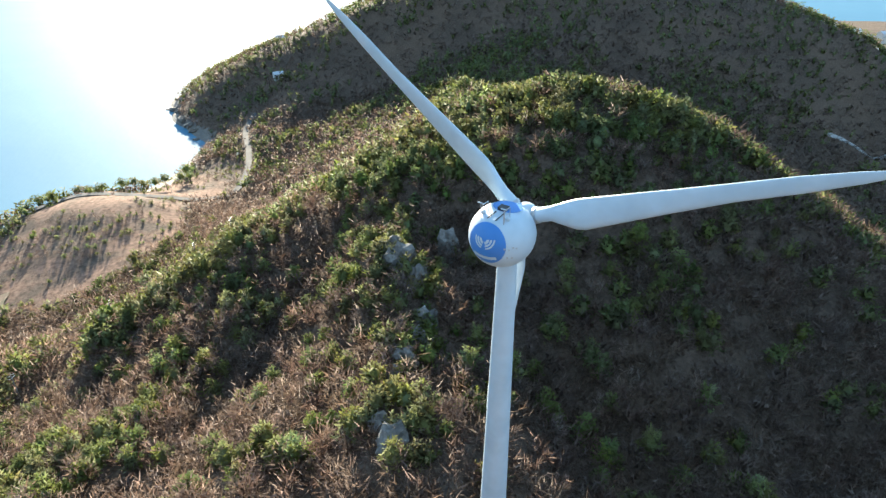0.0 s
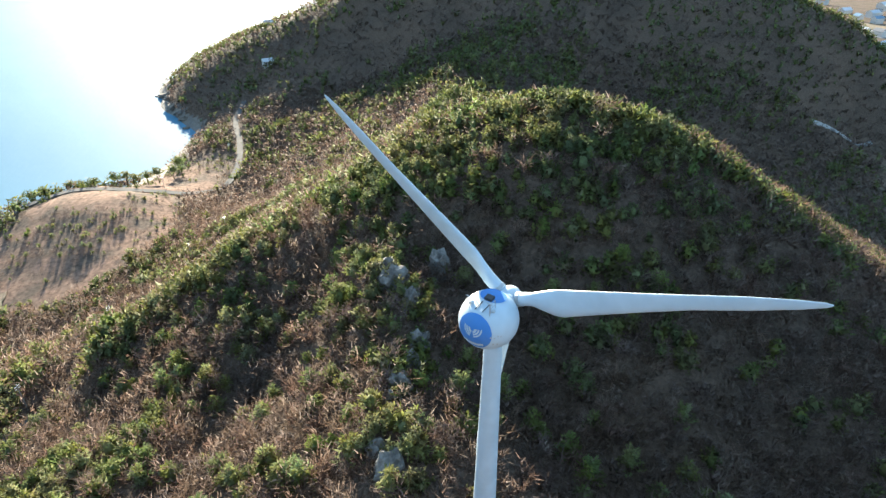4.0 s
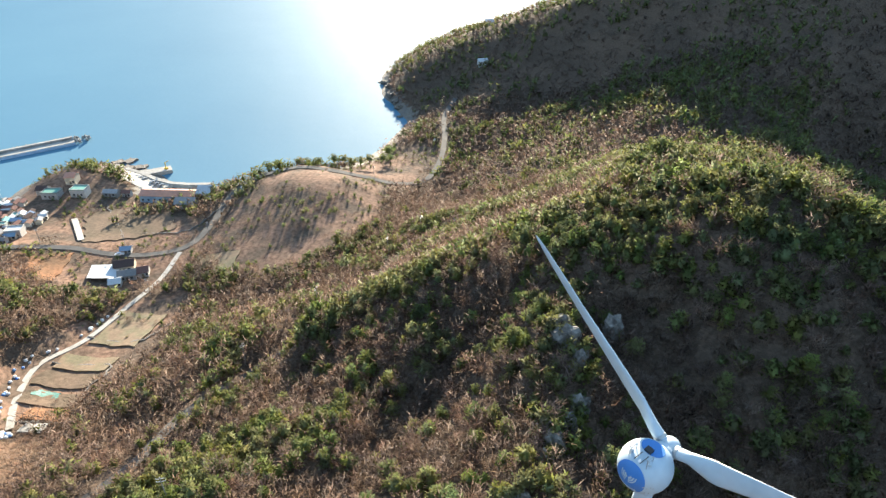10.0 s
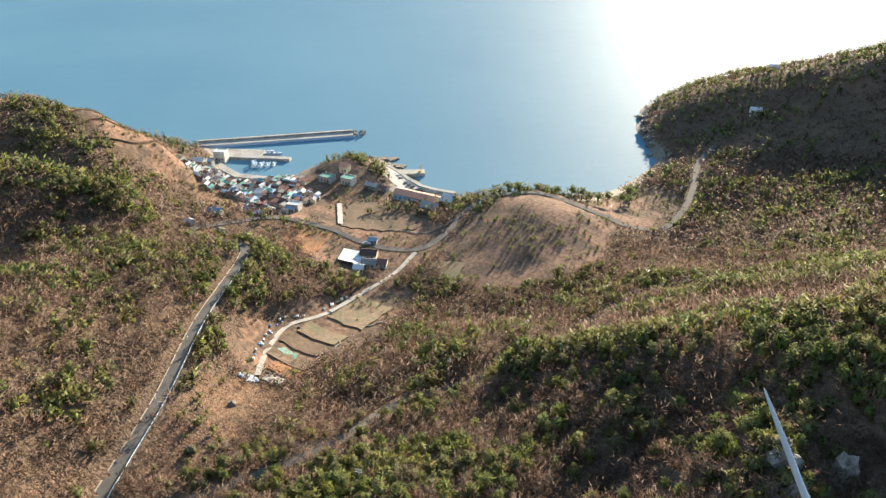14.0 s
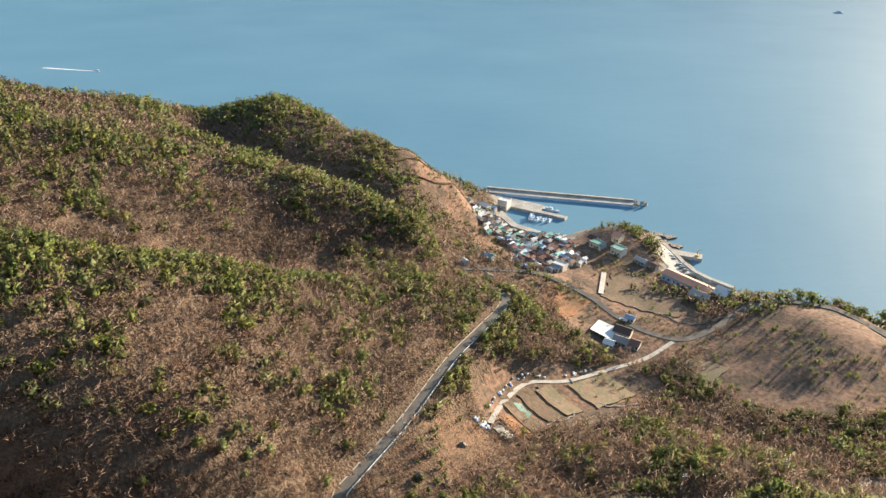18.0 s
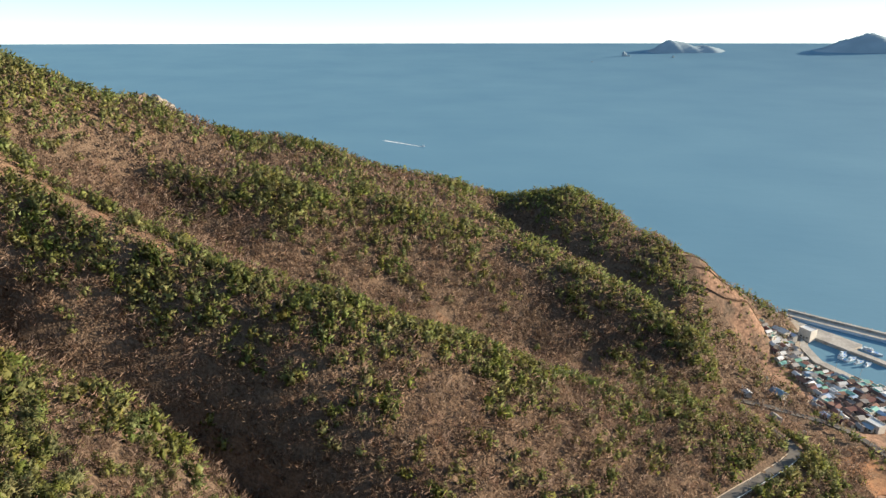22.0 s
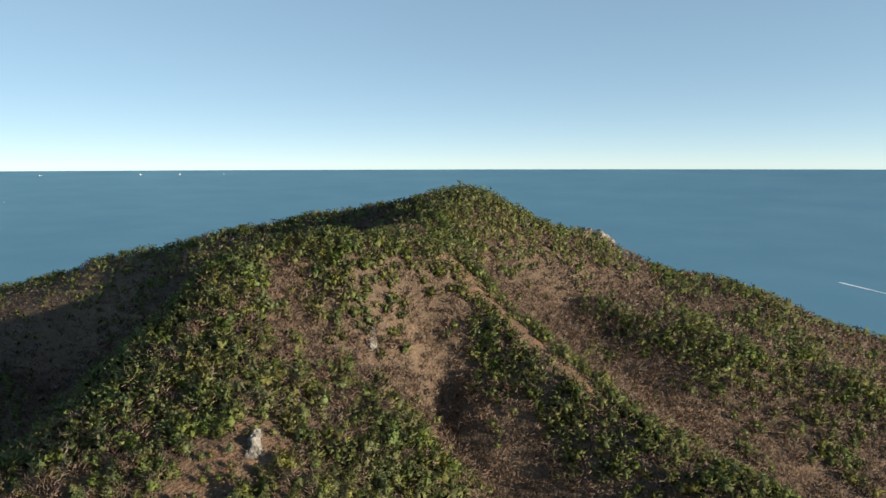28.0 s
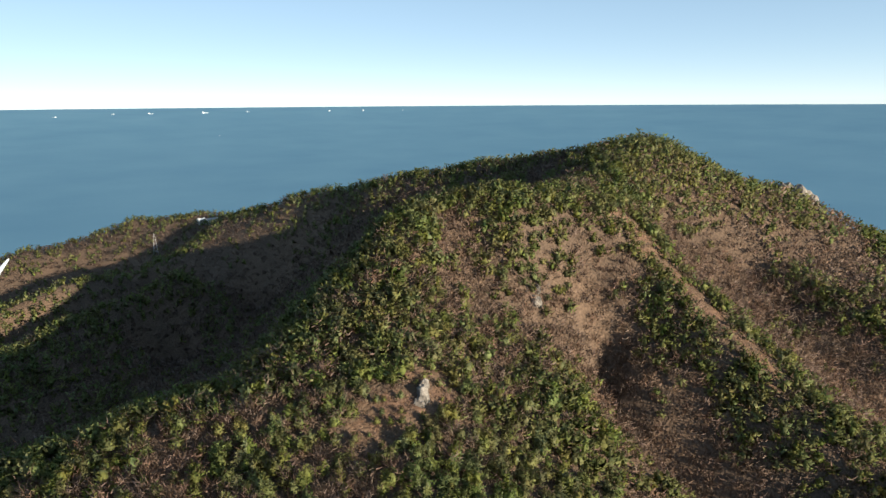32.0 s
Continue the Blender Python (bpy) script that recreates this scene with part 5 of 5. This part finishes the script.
def boat(x, y, rot, ln, label, group="boats in the harbour"):
    root = tagged(new("fishing_boat"), label, "boat", group)
    root.matrix_world = pose(x, y, 0.15, 0, 0, rot)
    bm = bmesh.new()
    sect = [(-0.5, 0.8, 0.9), (-0.2, 1.0, 0.85), (0.15, 1.0, 0.95), (0.38, 0.65, 1.2), (0.5, 0.06, 1.5)]
    prev = None
    for u, b, top in sect:
        hb = ln * 0.14 * b
        ring = [bm.verts.new(p) for p in ((u * ln, -hb, top), (u * ln, -hb * 0.7, -0.3), (u * ln, hb * 0.7, -0.3), (u * ln, hb, top))]
        if prev:
            for k in range(3):
                bm.faces.new((prev[k], ring[k], ring[k + 1], prev[k + 1]))
            bm.faces.new((prev[0], prev[3], ring[3], ring[0]))
        else:
            bm.faces.new(ring)
        prev = ring
    part("hull", bm, M_WHITE, root)
    bm = bmesh.new()
    box(bm, -ln * 0.32, -ln * 0.08, -ln * 0.08, ln * 0.08, 0.85, 2.7)
    cabin = part("cabin", bm, M_WHITE, root)
    bm = bmesh.new()
    box(bm, -ln * 0.085, -ln * 0.075, -ln * 0.07, ln * 0.07, 1.8, 2.4)
    part("windscreen", bm, M_GLASS, cabin)
    bm = bmesh.new()
    tube(bm, (-ln * 0.2, 0, 2.7), (-ln * 0.2, 0, 4.6), 0.06, 0.04, 6)
    part("mast", bm, M_METAL, root)
    bm = bmesh.new()
    box(bm, -ln * 0.02, ln * 0.2, -ln * 0.09, ln * 0.09, 0.9, 1.15)
    part("hatch", bm, M_BLUE, root)
    return root


for x, y, rot, ln in ((-425, 261, 35, 12), (-427, 258, 35, 10), (-421, 238, 125, 9), (-417, 236, 120, 9), (-413, 240, 122, 10), (-409, 243, 118, 9), (-406, 247, 125, 8), (-412, 234, 30, 8)):
    boat(x, y, rot, ln, "small white fishing boat moored at the pier")
boat(-1290, -178, 200, 14, "white motor boat under way far out", "boats at sea")
wake = [(-1284 + 9 * k * 0.94 * 1.6, -176 + 9 * k * 0.34 * 1.2) for k in range(9)]
v, f = [], []
for k in range(12):
    x, y = -1283 - k * 9.5, -176 - k * 12.5
    hw = 0.7 + 0.22 * k
    v += [(x + hw, y - hw, 0.25), (x - hw, y + hw, 0.25)]
    if k:
        a = 2 * k - 2
        f.append((a, a + 1, a + 3, a + 2))
tagged(raw("boat_wake", v, f, M_FOAM), "long white foam wake behind the motor boat", "wake")


def ship(az, dist, ln, k):
    root = tagged(new("cargo_ship"), "distant pale ship lying off the horizon", "ship", "ships on the horizon")
    z = 192 * max(0.0, (dist - 1300) / 3400) ** 2
    root.matrix_world = pose(-dist * math.sin(radians(az)), dist * math.cos(radians(az)), z, 0, 0, az + 20 * k)
    bm = bmesh.new()
    vs = box(bm, -ln / 2, ln / 2, -ln * 0.08, ln * 0.08, -1, ln * 0.09)
    for q in vs:
        if q.co.x > 0:
            q.co.y *= 0.35
    part("hull", bm, M_WHITE, root)
    bm = bmesh.new()
    box(bm, -ln * 0.42, -ln * 0.22, -ln * 0.06, ln * 0.06, ln * 0.09, ln * 0.26)
    part("bridge", bm, M_WHITE, root)


for k, (px_az, dist, ln) in enumerate(((175.2, 4400, 30), (171.0, 4400, 40), (167.5, 4450, 26), (160.5, 4450, 30), (157.5, 4450, 34), (154.0, 4450, 24), (170, 3300, 14), (178, 4400, 24), (182, 4300, 22))):
    ship(px_az, dist, ln, k)

# distance haze is painted into the islands' blue-grey base colour
M_ISLAND = mat("haze_painted_island", (0.24, 0.32, 0.38), 1.0, spread=0.1, scale=0.01, second=(0.21, 0.29, 0.35), mix_scale=0.006, spec=0.0)


def island(az, dist, width, tall, seed):
    z0 = 192 * max(0.0, (dist - 1300) / 3400) ** 2 - 30
    cx_, cy_ = -dist * math.sin(radians(az)), dist * math.cos(radians(az))
    v, f = [], []
    n, m = 90, 12
    ca, sa = math.cos(radians(az)), math.sin(radians(az))
    for j in range(m):
        for i in range(n):
            u, t = i / (n - 1) * 2 - 1, j / (m - 1) * 2 - 1
            hgt = max(0.0, 1 - u * u) ** 0.8 * (1 - t * t) * (0.5 + 0.35 * math.sin(u * 4.2 + seed) + 0.16 * math.sin(u * 11 + seed * 2) + 0.05 * math.sin(u * 27 + t * 5 + seed * 3) + 0.06 * math.sin(u * 61 + t * 13))
            a, b = u * width / 2, t * width * 0.16
            v.append((cx_ + a * ca - b * sa, cy_ + a * sa + b * ca, z0 + max(0, hgt) * (tall + 26)))
    for j in range(m - 1):
        for i in range(n - 1):
            q = j * n + i
            f.append((q, q + 1, q + n + 1, q + n))
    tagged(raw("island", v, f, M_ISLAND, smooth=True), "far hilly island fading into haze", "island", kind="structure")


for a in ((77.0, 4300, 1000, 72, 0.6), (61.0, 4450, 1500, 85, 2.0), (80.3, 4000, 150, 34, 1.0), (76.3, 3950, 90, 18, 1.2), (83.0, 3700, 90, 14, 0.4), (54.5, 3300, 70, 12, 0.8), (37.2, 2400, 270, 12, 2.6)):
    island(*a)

# ---------------------------------------------------------------- cars
def car(x, y, rot, z=None):
    root = tagged(new("car"), "parked car on the concrete waterfront", "car", "parked cars")
    root.matrix_world = pose(x, y, gz(x, y) + 0.15 if z is None else z, 0, 0, rot)
    bm = bmesh.new()
    prof = [(-2.2, 0.3), (-2.2, 0.85), (-1.6, 0.95), (-1.1, 1.45), (0.5, 1.45), (1.1, 0.98), (2.1, 0.85), (2.2, 0.3)]
    a = [bm.verts.new((px, -0.85, pz)) for px, pz in prof]
    b = [bm.verts.new((px, 0.85, pz)) for px, pz in prof]
    bm.faces.new(a)
    bm.faces.new(b[::-1])
    for k in range(len(prof)):
        q = (k + 1) % len(prof)
        bm.faces.new((a[k], b[k], b[q], a[q]))
    part("body", bm, M_CAR, root)
    bm = bmesh.new()
    box(bm, -1.0, 0.45, -0.87, 0.87, 1.0, 1.36)
    part("window", bm, M_GLASS, root)
    for wx in (-1.35, 1.35):
        for wy in (-0.8, 0.8):
            bm = bmesh.new()
            tube(bm, (wx, wy - 0.1, 0.32), (wx, wy + 0.1, 0.32), 0.32, 0.32, 12)
            part("wheel", bm, M_DARK, root)
    return root


first_car = car(-330, 290, 70, 2.78)
spots = [(-327 + 4.2 * k, 286.5 - 1.05 * k) for k in range(9)] + [(-318 + 4.2 * k, 294.5 - 1.05 * k) for k in range(7) if k != 3]
for k, (x, y) in enumerate(spots):
    copy_thing(first_car, pose(x, y, 2.78, 0, 0, 76 + (k * 37 % 11)))
for x, y, rot in ((-223, 281, 100), (-244, 201, 30), (-139, 398, 80)):
    copy_thing(first_car, pose(x, y, gz(x, y) + 0.42, 0, 0, rot))

# ---------------------------------------------------------------- guard rail, poles, road edge
line = ROAD_LINES["main"]
cut = line[(line[:, 1] < 128) & (line[:, 0] > -262) & (line[:, 0] < -112)]
d = np.gradient(cut[:, :2], axis=0)
d /= np.linalg.norm(d, axis=1)[:, None]
edge = cut.copy()
edge[:, 0] += d[:, 1] * 2.5
edge[:, 1] -= d[:, 0] * 2.5
edge[:, 0], edge[:, 1] = cut[:, 0] - (edge[:, 0] - cut[:, 0]) * -1, cut[:, 1] + (edge[:, 1] - cut[:, 1])
rail = tagged(new("guard_rail"), "white steel guard rail along the road's outer edge", "guard rail")
e2 = edge.copy()
e2[:, 2] += 0.75
v, f = ribbon("rail", e2, 0.06, M_WHITE, 0.16, "", "", thick=0.14)
raw("rail", v, f, M_WHITE, rail)
post = bmesh.new()
tube(post, (0, 0, -0.3), (0, 0, 0.85), 0.09, 0.09, 6)
post_me = bpy.data.meshes.new("post")
post.to_mesh(post_me)
post.free()
post_me.materials.append(M_METAL)
for q in edge[::1]:
    ob = new("post", post_me)
    ob.parent = rail
    ob.location = q
left = cut.copy()
left[:, 0], left[:, 1] = cut[:, 0] - (edge[:, 0] - cut[:, 0]) * 0.92, cut[:, 1] - (edge[:, 1] - cut[:, 1]) * 0.92
v, f = ribbon("gutter", left, 0.22, M_CONCRETE, 0.2, "", "", thick=0.3)
tagged(raw("kerb", v, f, M_SAND), "pale concrete gutter along the road", "kerb", kind="structure")


def pole(x, y, tall=9.0, arm=True, rot=0):
    root = tagged(new("utility_pole"), "thin concrete utility pole with crossarms", "pole", "utility poles")
    root.matrix_world = pose(x, y, gz(x, y), 0, 0, rot)
    bm = bmesh.new()
    tube(bm, (0, 0, -0.6), (0, 0, tall), 0.17, 0.11, 8)
    part("shaft", bm, M_CONCRETE, root)
    for zz in (tall - 0.5, tall - 1.3):
        bm = bmesh.new()
        box(bm, -0.9, 0.9, -0.06, 0.06, zz - 0.06, zz + 0.06)
        arm_ob = part("crossarm", bm, M_METAL, root)
        for xx in (-0.8, 0, 0.8):
            bm = bmesh.new()
            tube(bm, (xx, 0, zz + 0.06), (xx, 0, zz + 0.3), 0.06, 0.05, 6)
            part("insulator", bm, M_WHITE, arm_ob)
    return root


def lamp_post(x, y, rot, lift=0.0):
    root = tagged(new("street_lamp"), "slender grey street lamp leaning over the road", "street lamp", "street lamps")
    root.matrix_world = pose(x, y, gz(x, y) + lift, 0, 0, rot)
    bm = bmesh.new()
    tube(bm, (0, 0, -0.3), (0, 0, 6.5), 0.09, 0.06, 8)
    tube(bm, (0, 0, 6.5), (1.4, 0, 6.8), 0.05, 0.05, 6)
    part("post", bm, M_METAL, root)
    bm = bmesh.new()
    box(bm, 1.2, 1.8, -0.12, 0.12, 6.74, 6.86)
    part("lamp_head", bm, M_METAL, root)


first_pole = pole(-313, 128)
for x, y, rot in ((-300, 134, 20), (-314, 152, 70), (-305, 176, 60), (-288, 194, 30), (-246, 208, 0), (-212, 232, 90), (-229, 258, 95), (-93, 242, 60), (-99, 215, 80), (-104, 160, 80), (-108, 120, 80), (-80, 57, 30), (-205, 178, 40), (-152, 318, 20), (-262, 137, 40), (-330, 148, 10)):
    copy_thing(first_pole, pose(x, y, gz(x, y), 0, 0, rot))
for q, rot in ((edge[len(edge) // 3], 150), (edge[len(edge) // 2], 140), (edge[int(len(edge) * 0.72)], 140)):
    lamp_post(q[0] + 0.3, q[1] - 0.3, rot)
for x, y in ((-396, 221), (-384, 230), (-374, 240)):
    lamp_post(x, y, 120, 1.4)

# lattice mast far down the shaded valley
mast = tagged(new("lattice_mast"), "thin steel lattice mast in the shaded valley", "mast")
mx, my = -52, -672
mast.location = (mx, my, gz(mx, my))
for sx in (-1, 1):
    for sy in (-1, 1):
        bm = bmesh.new()
        tube(bm, (sx * 2.2, sy * 2.2, -0.5), (sx * 0.3, sy * 0.3, 22), 0.14, 0.1, 6)
        part("leg", bm, M_METAL, mast)
for k in range(5):
    zz = 4 + k * 4
    hw = 2.2 - 1.9 * zz / 22
    bm = bmesh.new()
    for a, b in (((-1, -1), (1, -1)), ((1, -1), (1, 1)), ((1, 1), (-1, 1)), ((-1, 1), (-1, -1))):
        tube(bm, (a[0] * hw, a[1] * hw, zz), (b[0] * hw, b[1] * hw, zz), 0.07, 0.07, 5)
    part("brace", bm, M_METAL, mast)


# ---------------------------------------------------------------- rocks
def rock(x, y, size, seed, material=M_ROCK, tallness=1.0, label="jagged grey rock outcrop on the wooded slope", group="rock outcrops"):
    bm = bmesh.new()
    bmesh.ops.create_icosphere(bm, subdivisions=3, radius=1.0)
    for v in bm.verts:
        n = noise.noise(v.co * 1.6 + Vector((seed, 0, 0))) * 0.5 + noise.noise(v.co * 4.0 + Vector((0, seed, 0))) * 0.28
        v.co = v.co * (1 + n)
        v.co.x, v.co.y, v.co.z = v.co.x * size, v.co.y * size * 0.8, v.co.z * size * tallness
    bmesh.ops.rotate(bm, matrix=Matrix.Rotation(seed * 1.7, 3, "Z"), verts=bm.verts)
    bmesh.ops.translate(bm, vec=(x, y, gz(x, y) + size * 0.25), verts=bm.verts)
    return tagged(part("rock_outcrop", bm, material), label, "rock", group)


k = 0
for x, y, size in ((-8, 105, 3.2), (-10, 108, 2.6), (-5, 101, 2.4), (-3, 90, 2.2), (-4, 86, 2.0), (-6, 80, 2.4), (-7, 76, 1.6), (-7, 62, 2.4), (-9, 66, 1.7), (1, 112, 3.0), (-71, -131, 2.2), (-73, -134, 1.6), (-69, -129, 1.3), (-134, -167, 2.0), (-137, -170, 1.5), (-144, 44, 1.6), (-139, 52, 1.4), (-160, 66, 1.5)):
    rock(x, y, size, k * 1.37, tallness=1.25)
    k += 1
for x, y, size in ((-364, -215, 7), (-371, -211, 6), (-357, -219, 5), (-455, -163, 7.5), (-460, -157, 6.5), (-466, -153, 5)):
    rock(x, y, size, k * 1.37, M_ROCK, 1.2, "pale cliff rock on the ridge's edge", "cliff rocks")
    k += 1
for x, y, size in ((-245, 552, 7), (-252, 556, 5), (-236, 545, 6), (-230, 530, 7), (-222, 512, 8), (-212, 500, 7), (-226, 520, 5), (-204, 488, 6), (-240, 562, 6), (-196, 470, 5), (-190, 452, 4), (-258, 560, 3), (-238, 500, 1.6), (-188, 420, 3.5), (-360, 308, 4), (-366, 300, 3), (-371, 290, 3), (-488, 224, 5), (-496, 218, 6), (-505, 210, 5)):
    rock(x, y, size * 0.62, k * 1.37, M_SHORE_ROCK, 0.55, "dark sea-worn rock at the foot of the cape", "shore rocks")
    k += 1

# ---------------------------------------------------------------- single pines and leafless trees that stand out
def tree_mesh(name, tris, material):
    me = bpy.data.meshes.new(name)
    t = np.asarray(tris).reshape(-1, 3)
    me.from_pydata(t.tolist(), [], [(3 * i, 3 * i + 1, 3 * i + 2) for i in range(len(t) // 3)])
    me.materials.append(material)
    return me


PINE_MESH = [(tree_mesh("trunk", a, M_BARK), tree_mesh("crown", b, M_PINE)) for a, b in (pine_template(s + 300, 34, 8) for s in range(6))]
BARE_MESH = [(tree_mesh("trunk", a, M_BARK), tree_mesh("crown", b, M_BARE)) for a, b in (bare_template(s + 400, 150, wide=0.9) for s in range(5))]


UMBRELLA_MESH = []
for a, b in (pine_template(s + 320, 30, 8) for s in range(4)):
    b = b * np.array((1.05, 1.05, 0.55)) + np.array((0, 0, 2.0))
    a = a * np.array((1.5, 1.5, 1.0))
    UMBRELLA_MESH.append((tree_mesh("trunk", a[:4], M_BARK), tree_mesh("crown", b, M_PINE)))


def tree(x, y, size, meshes, label, category, group):
    root = tagged(new(category.replace(" ", "_")), label, category, group)
    root.matrix_world = pose(x, y, gz(x, y), 0, 0, hr.uniform(0, 360)) @ Matrix.Diagonal((size, size, size * hr.uniform(0.9, 1.1), 1))
    for nm, me in zip(("trunk", "crown"), meshes):
        ob = new(nm, me)
        ob.parent = root


for x, y in ((-222, 309), (-217, 312), (-205, 318), (-200, 321), (-194, 324), (-186, 331), (-181, 334), (-177, 337), (-171, 339), (-166, 343), (-160, 350), (-157, 356), (-163, 366), (-166, 375)):
    tree(x, y, hr.uniform(1.7, 2.3), hr.choice(UMBRELLA_MESH), "tall dark pine with bare trunk and flat crown above the shore", "pine tree", "shore pines")
tree(-455, 108, 1.7, UMBRELLA_MESH[0], "lone tall pine on the headland's crest", "pine tree", "headland pines")
for _ in range(190):
    x, y = hr.uniform(-75, 45), hr.uniform(56, 128)
    if not clear_of_roads(np.array([x]), np.array([y]), 2)[0]:
        continue
    if hr.random() < 0.5:
        tree(x, y, hr.uniform(0.9, 1.35), hr.choice(PINE_MESH), "green pine on the hillside behind the turbine", "pine tree", "hillside pines")
    else:
        tree(x, y, hr.uniform(0.9, 1.3), hr.choice(BARE_MESH), "leafless grey-brown tree on the hillside", "bare tree", "hillside leafless trees")
for _ in range(150):
    u = hr.random()
    x, y = -22 - 90 * u + hr.uniform(-26, 26), -88 - 90 * u + hr.uniform(-26, 26)
    if cleared(np.array([x]), np.array([y]))[0]:
        continue
    tree(x, y, hr.uniform(0.75, 1.1), hr.choice(PINE_MESH), "young green pine on the southern spur", "pine tree", "spur pines")

# ---------------------------------------------------------------- town on the far plain
for k in range(70):
    x, y = hr.uniform(430, 800), hr.uniform(560, 1060)
    roof = hr.choice(("grey", "white", "blue", "red", "white"))
    if free(x, y, 9):
        house(x, y, hr.uniform(9, 22), hr.uniform(8, 12), hr.uniform(3, 8), hr.choice((20, 110)) + hr.uniform(-6, 6), roof, "far town building with a pale wall and sheet roof", 0, detail=False, group="far town buildings")
for k in range(16):
    slab("field", 440 + 55 * (k % 6) + hr.uniform(-9, 9), 520 + 150 * (k // 6) + hr.uniform(-20, 20), 44, 90, 20, hr.choice((M_SOIL, M_FIELDGREEN, M_CONCRETE)), "long pale field on the far plain", "field", lift=0.4, kind="structure", cell=15)
slab("road", 288, 410, 3, 55, -79, M_CONCRETE, "pale road on the far plain", "road", lift=0.5, kind="structure", cell=5)


# terraced plots on the headland above the harbour
for k, line in enumerate(([(-404, 118), (-412, 140), (-425, 165), (-444, 190)], [(-412, 112), (-422, 138), (-436, 160), (-456, 184)], [(-421, 108), (-432, 134), (-446, 156), (-466, 180)], [(-431, 104), (-442, 130), (-456, 152), (-474, 176)], [(-396, 122), (-402, 146), (-416, 170), (-432, 192)])):
    l3 = spline([(x, y, 0) for x, y in line], 2.5)
    l3[:, 2] = ground_z(l3[:, 0], l3[:, 1])
    v, f = ribbon("terrace", l3, 0.8, M_DRYGRASS, 0.75, "", "", thick=0.8)
    tagged(raw("terrace_bank", v, f, M_DRYGRASS), "grassy terrace step on the headland", "terrace", "headland terraces")
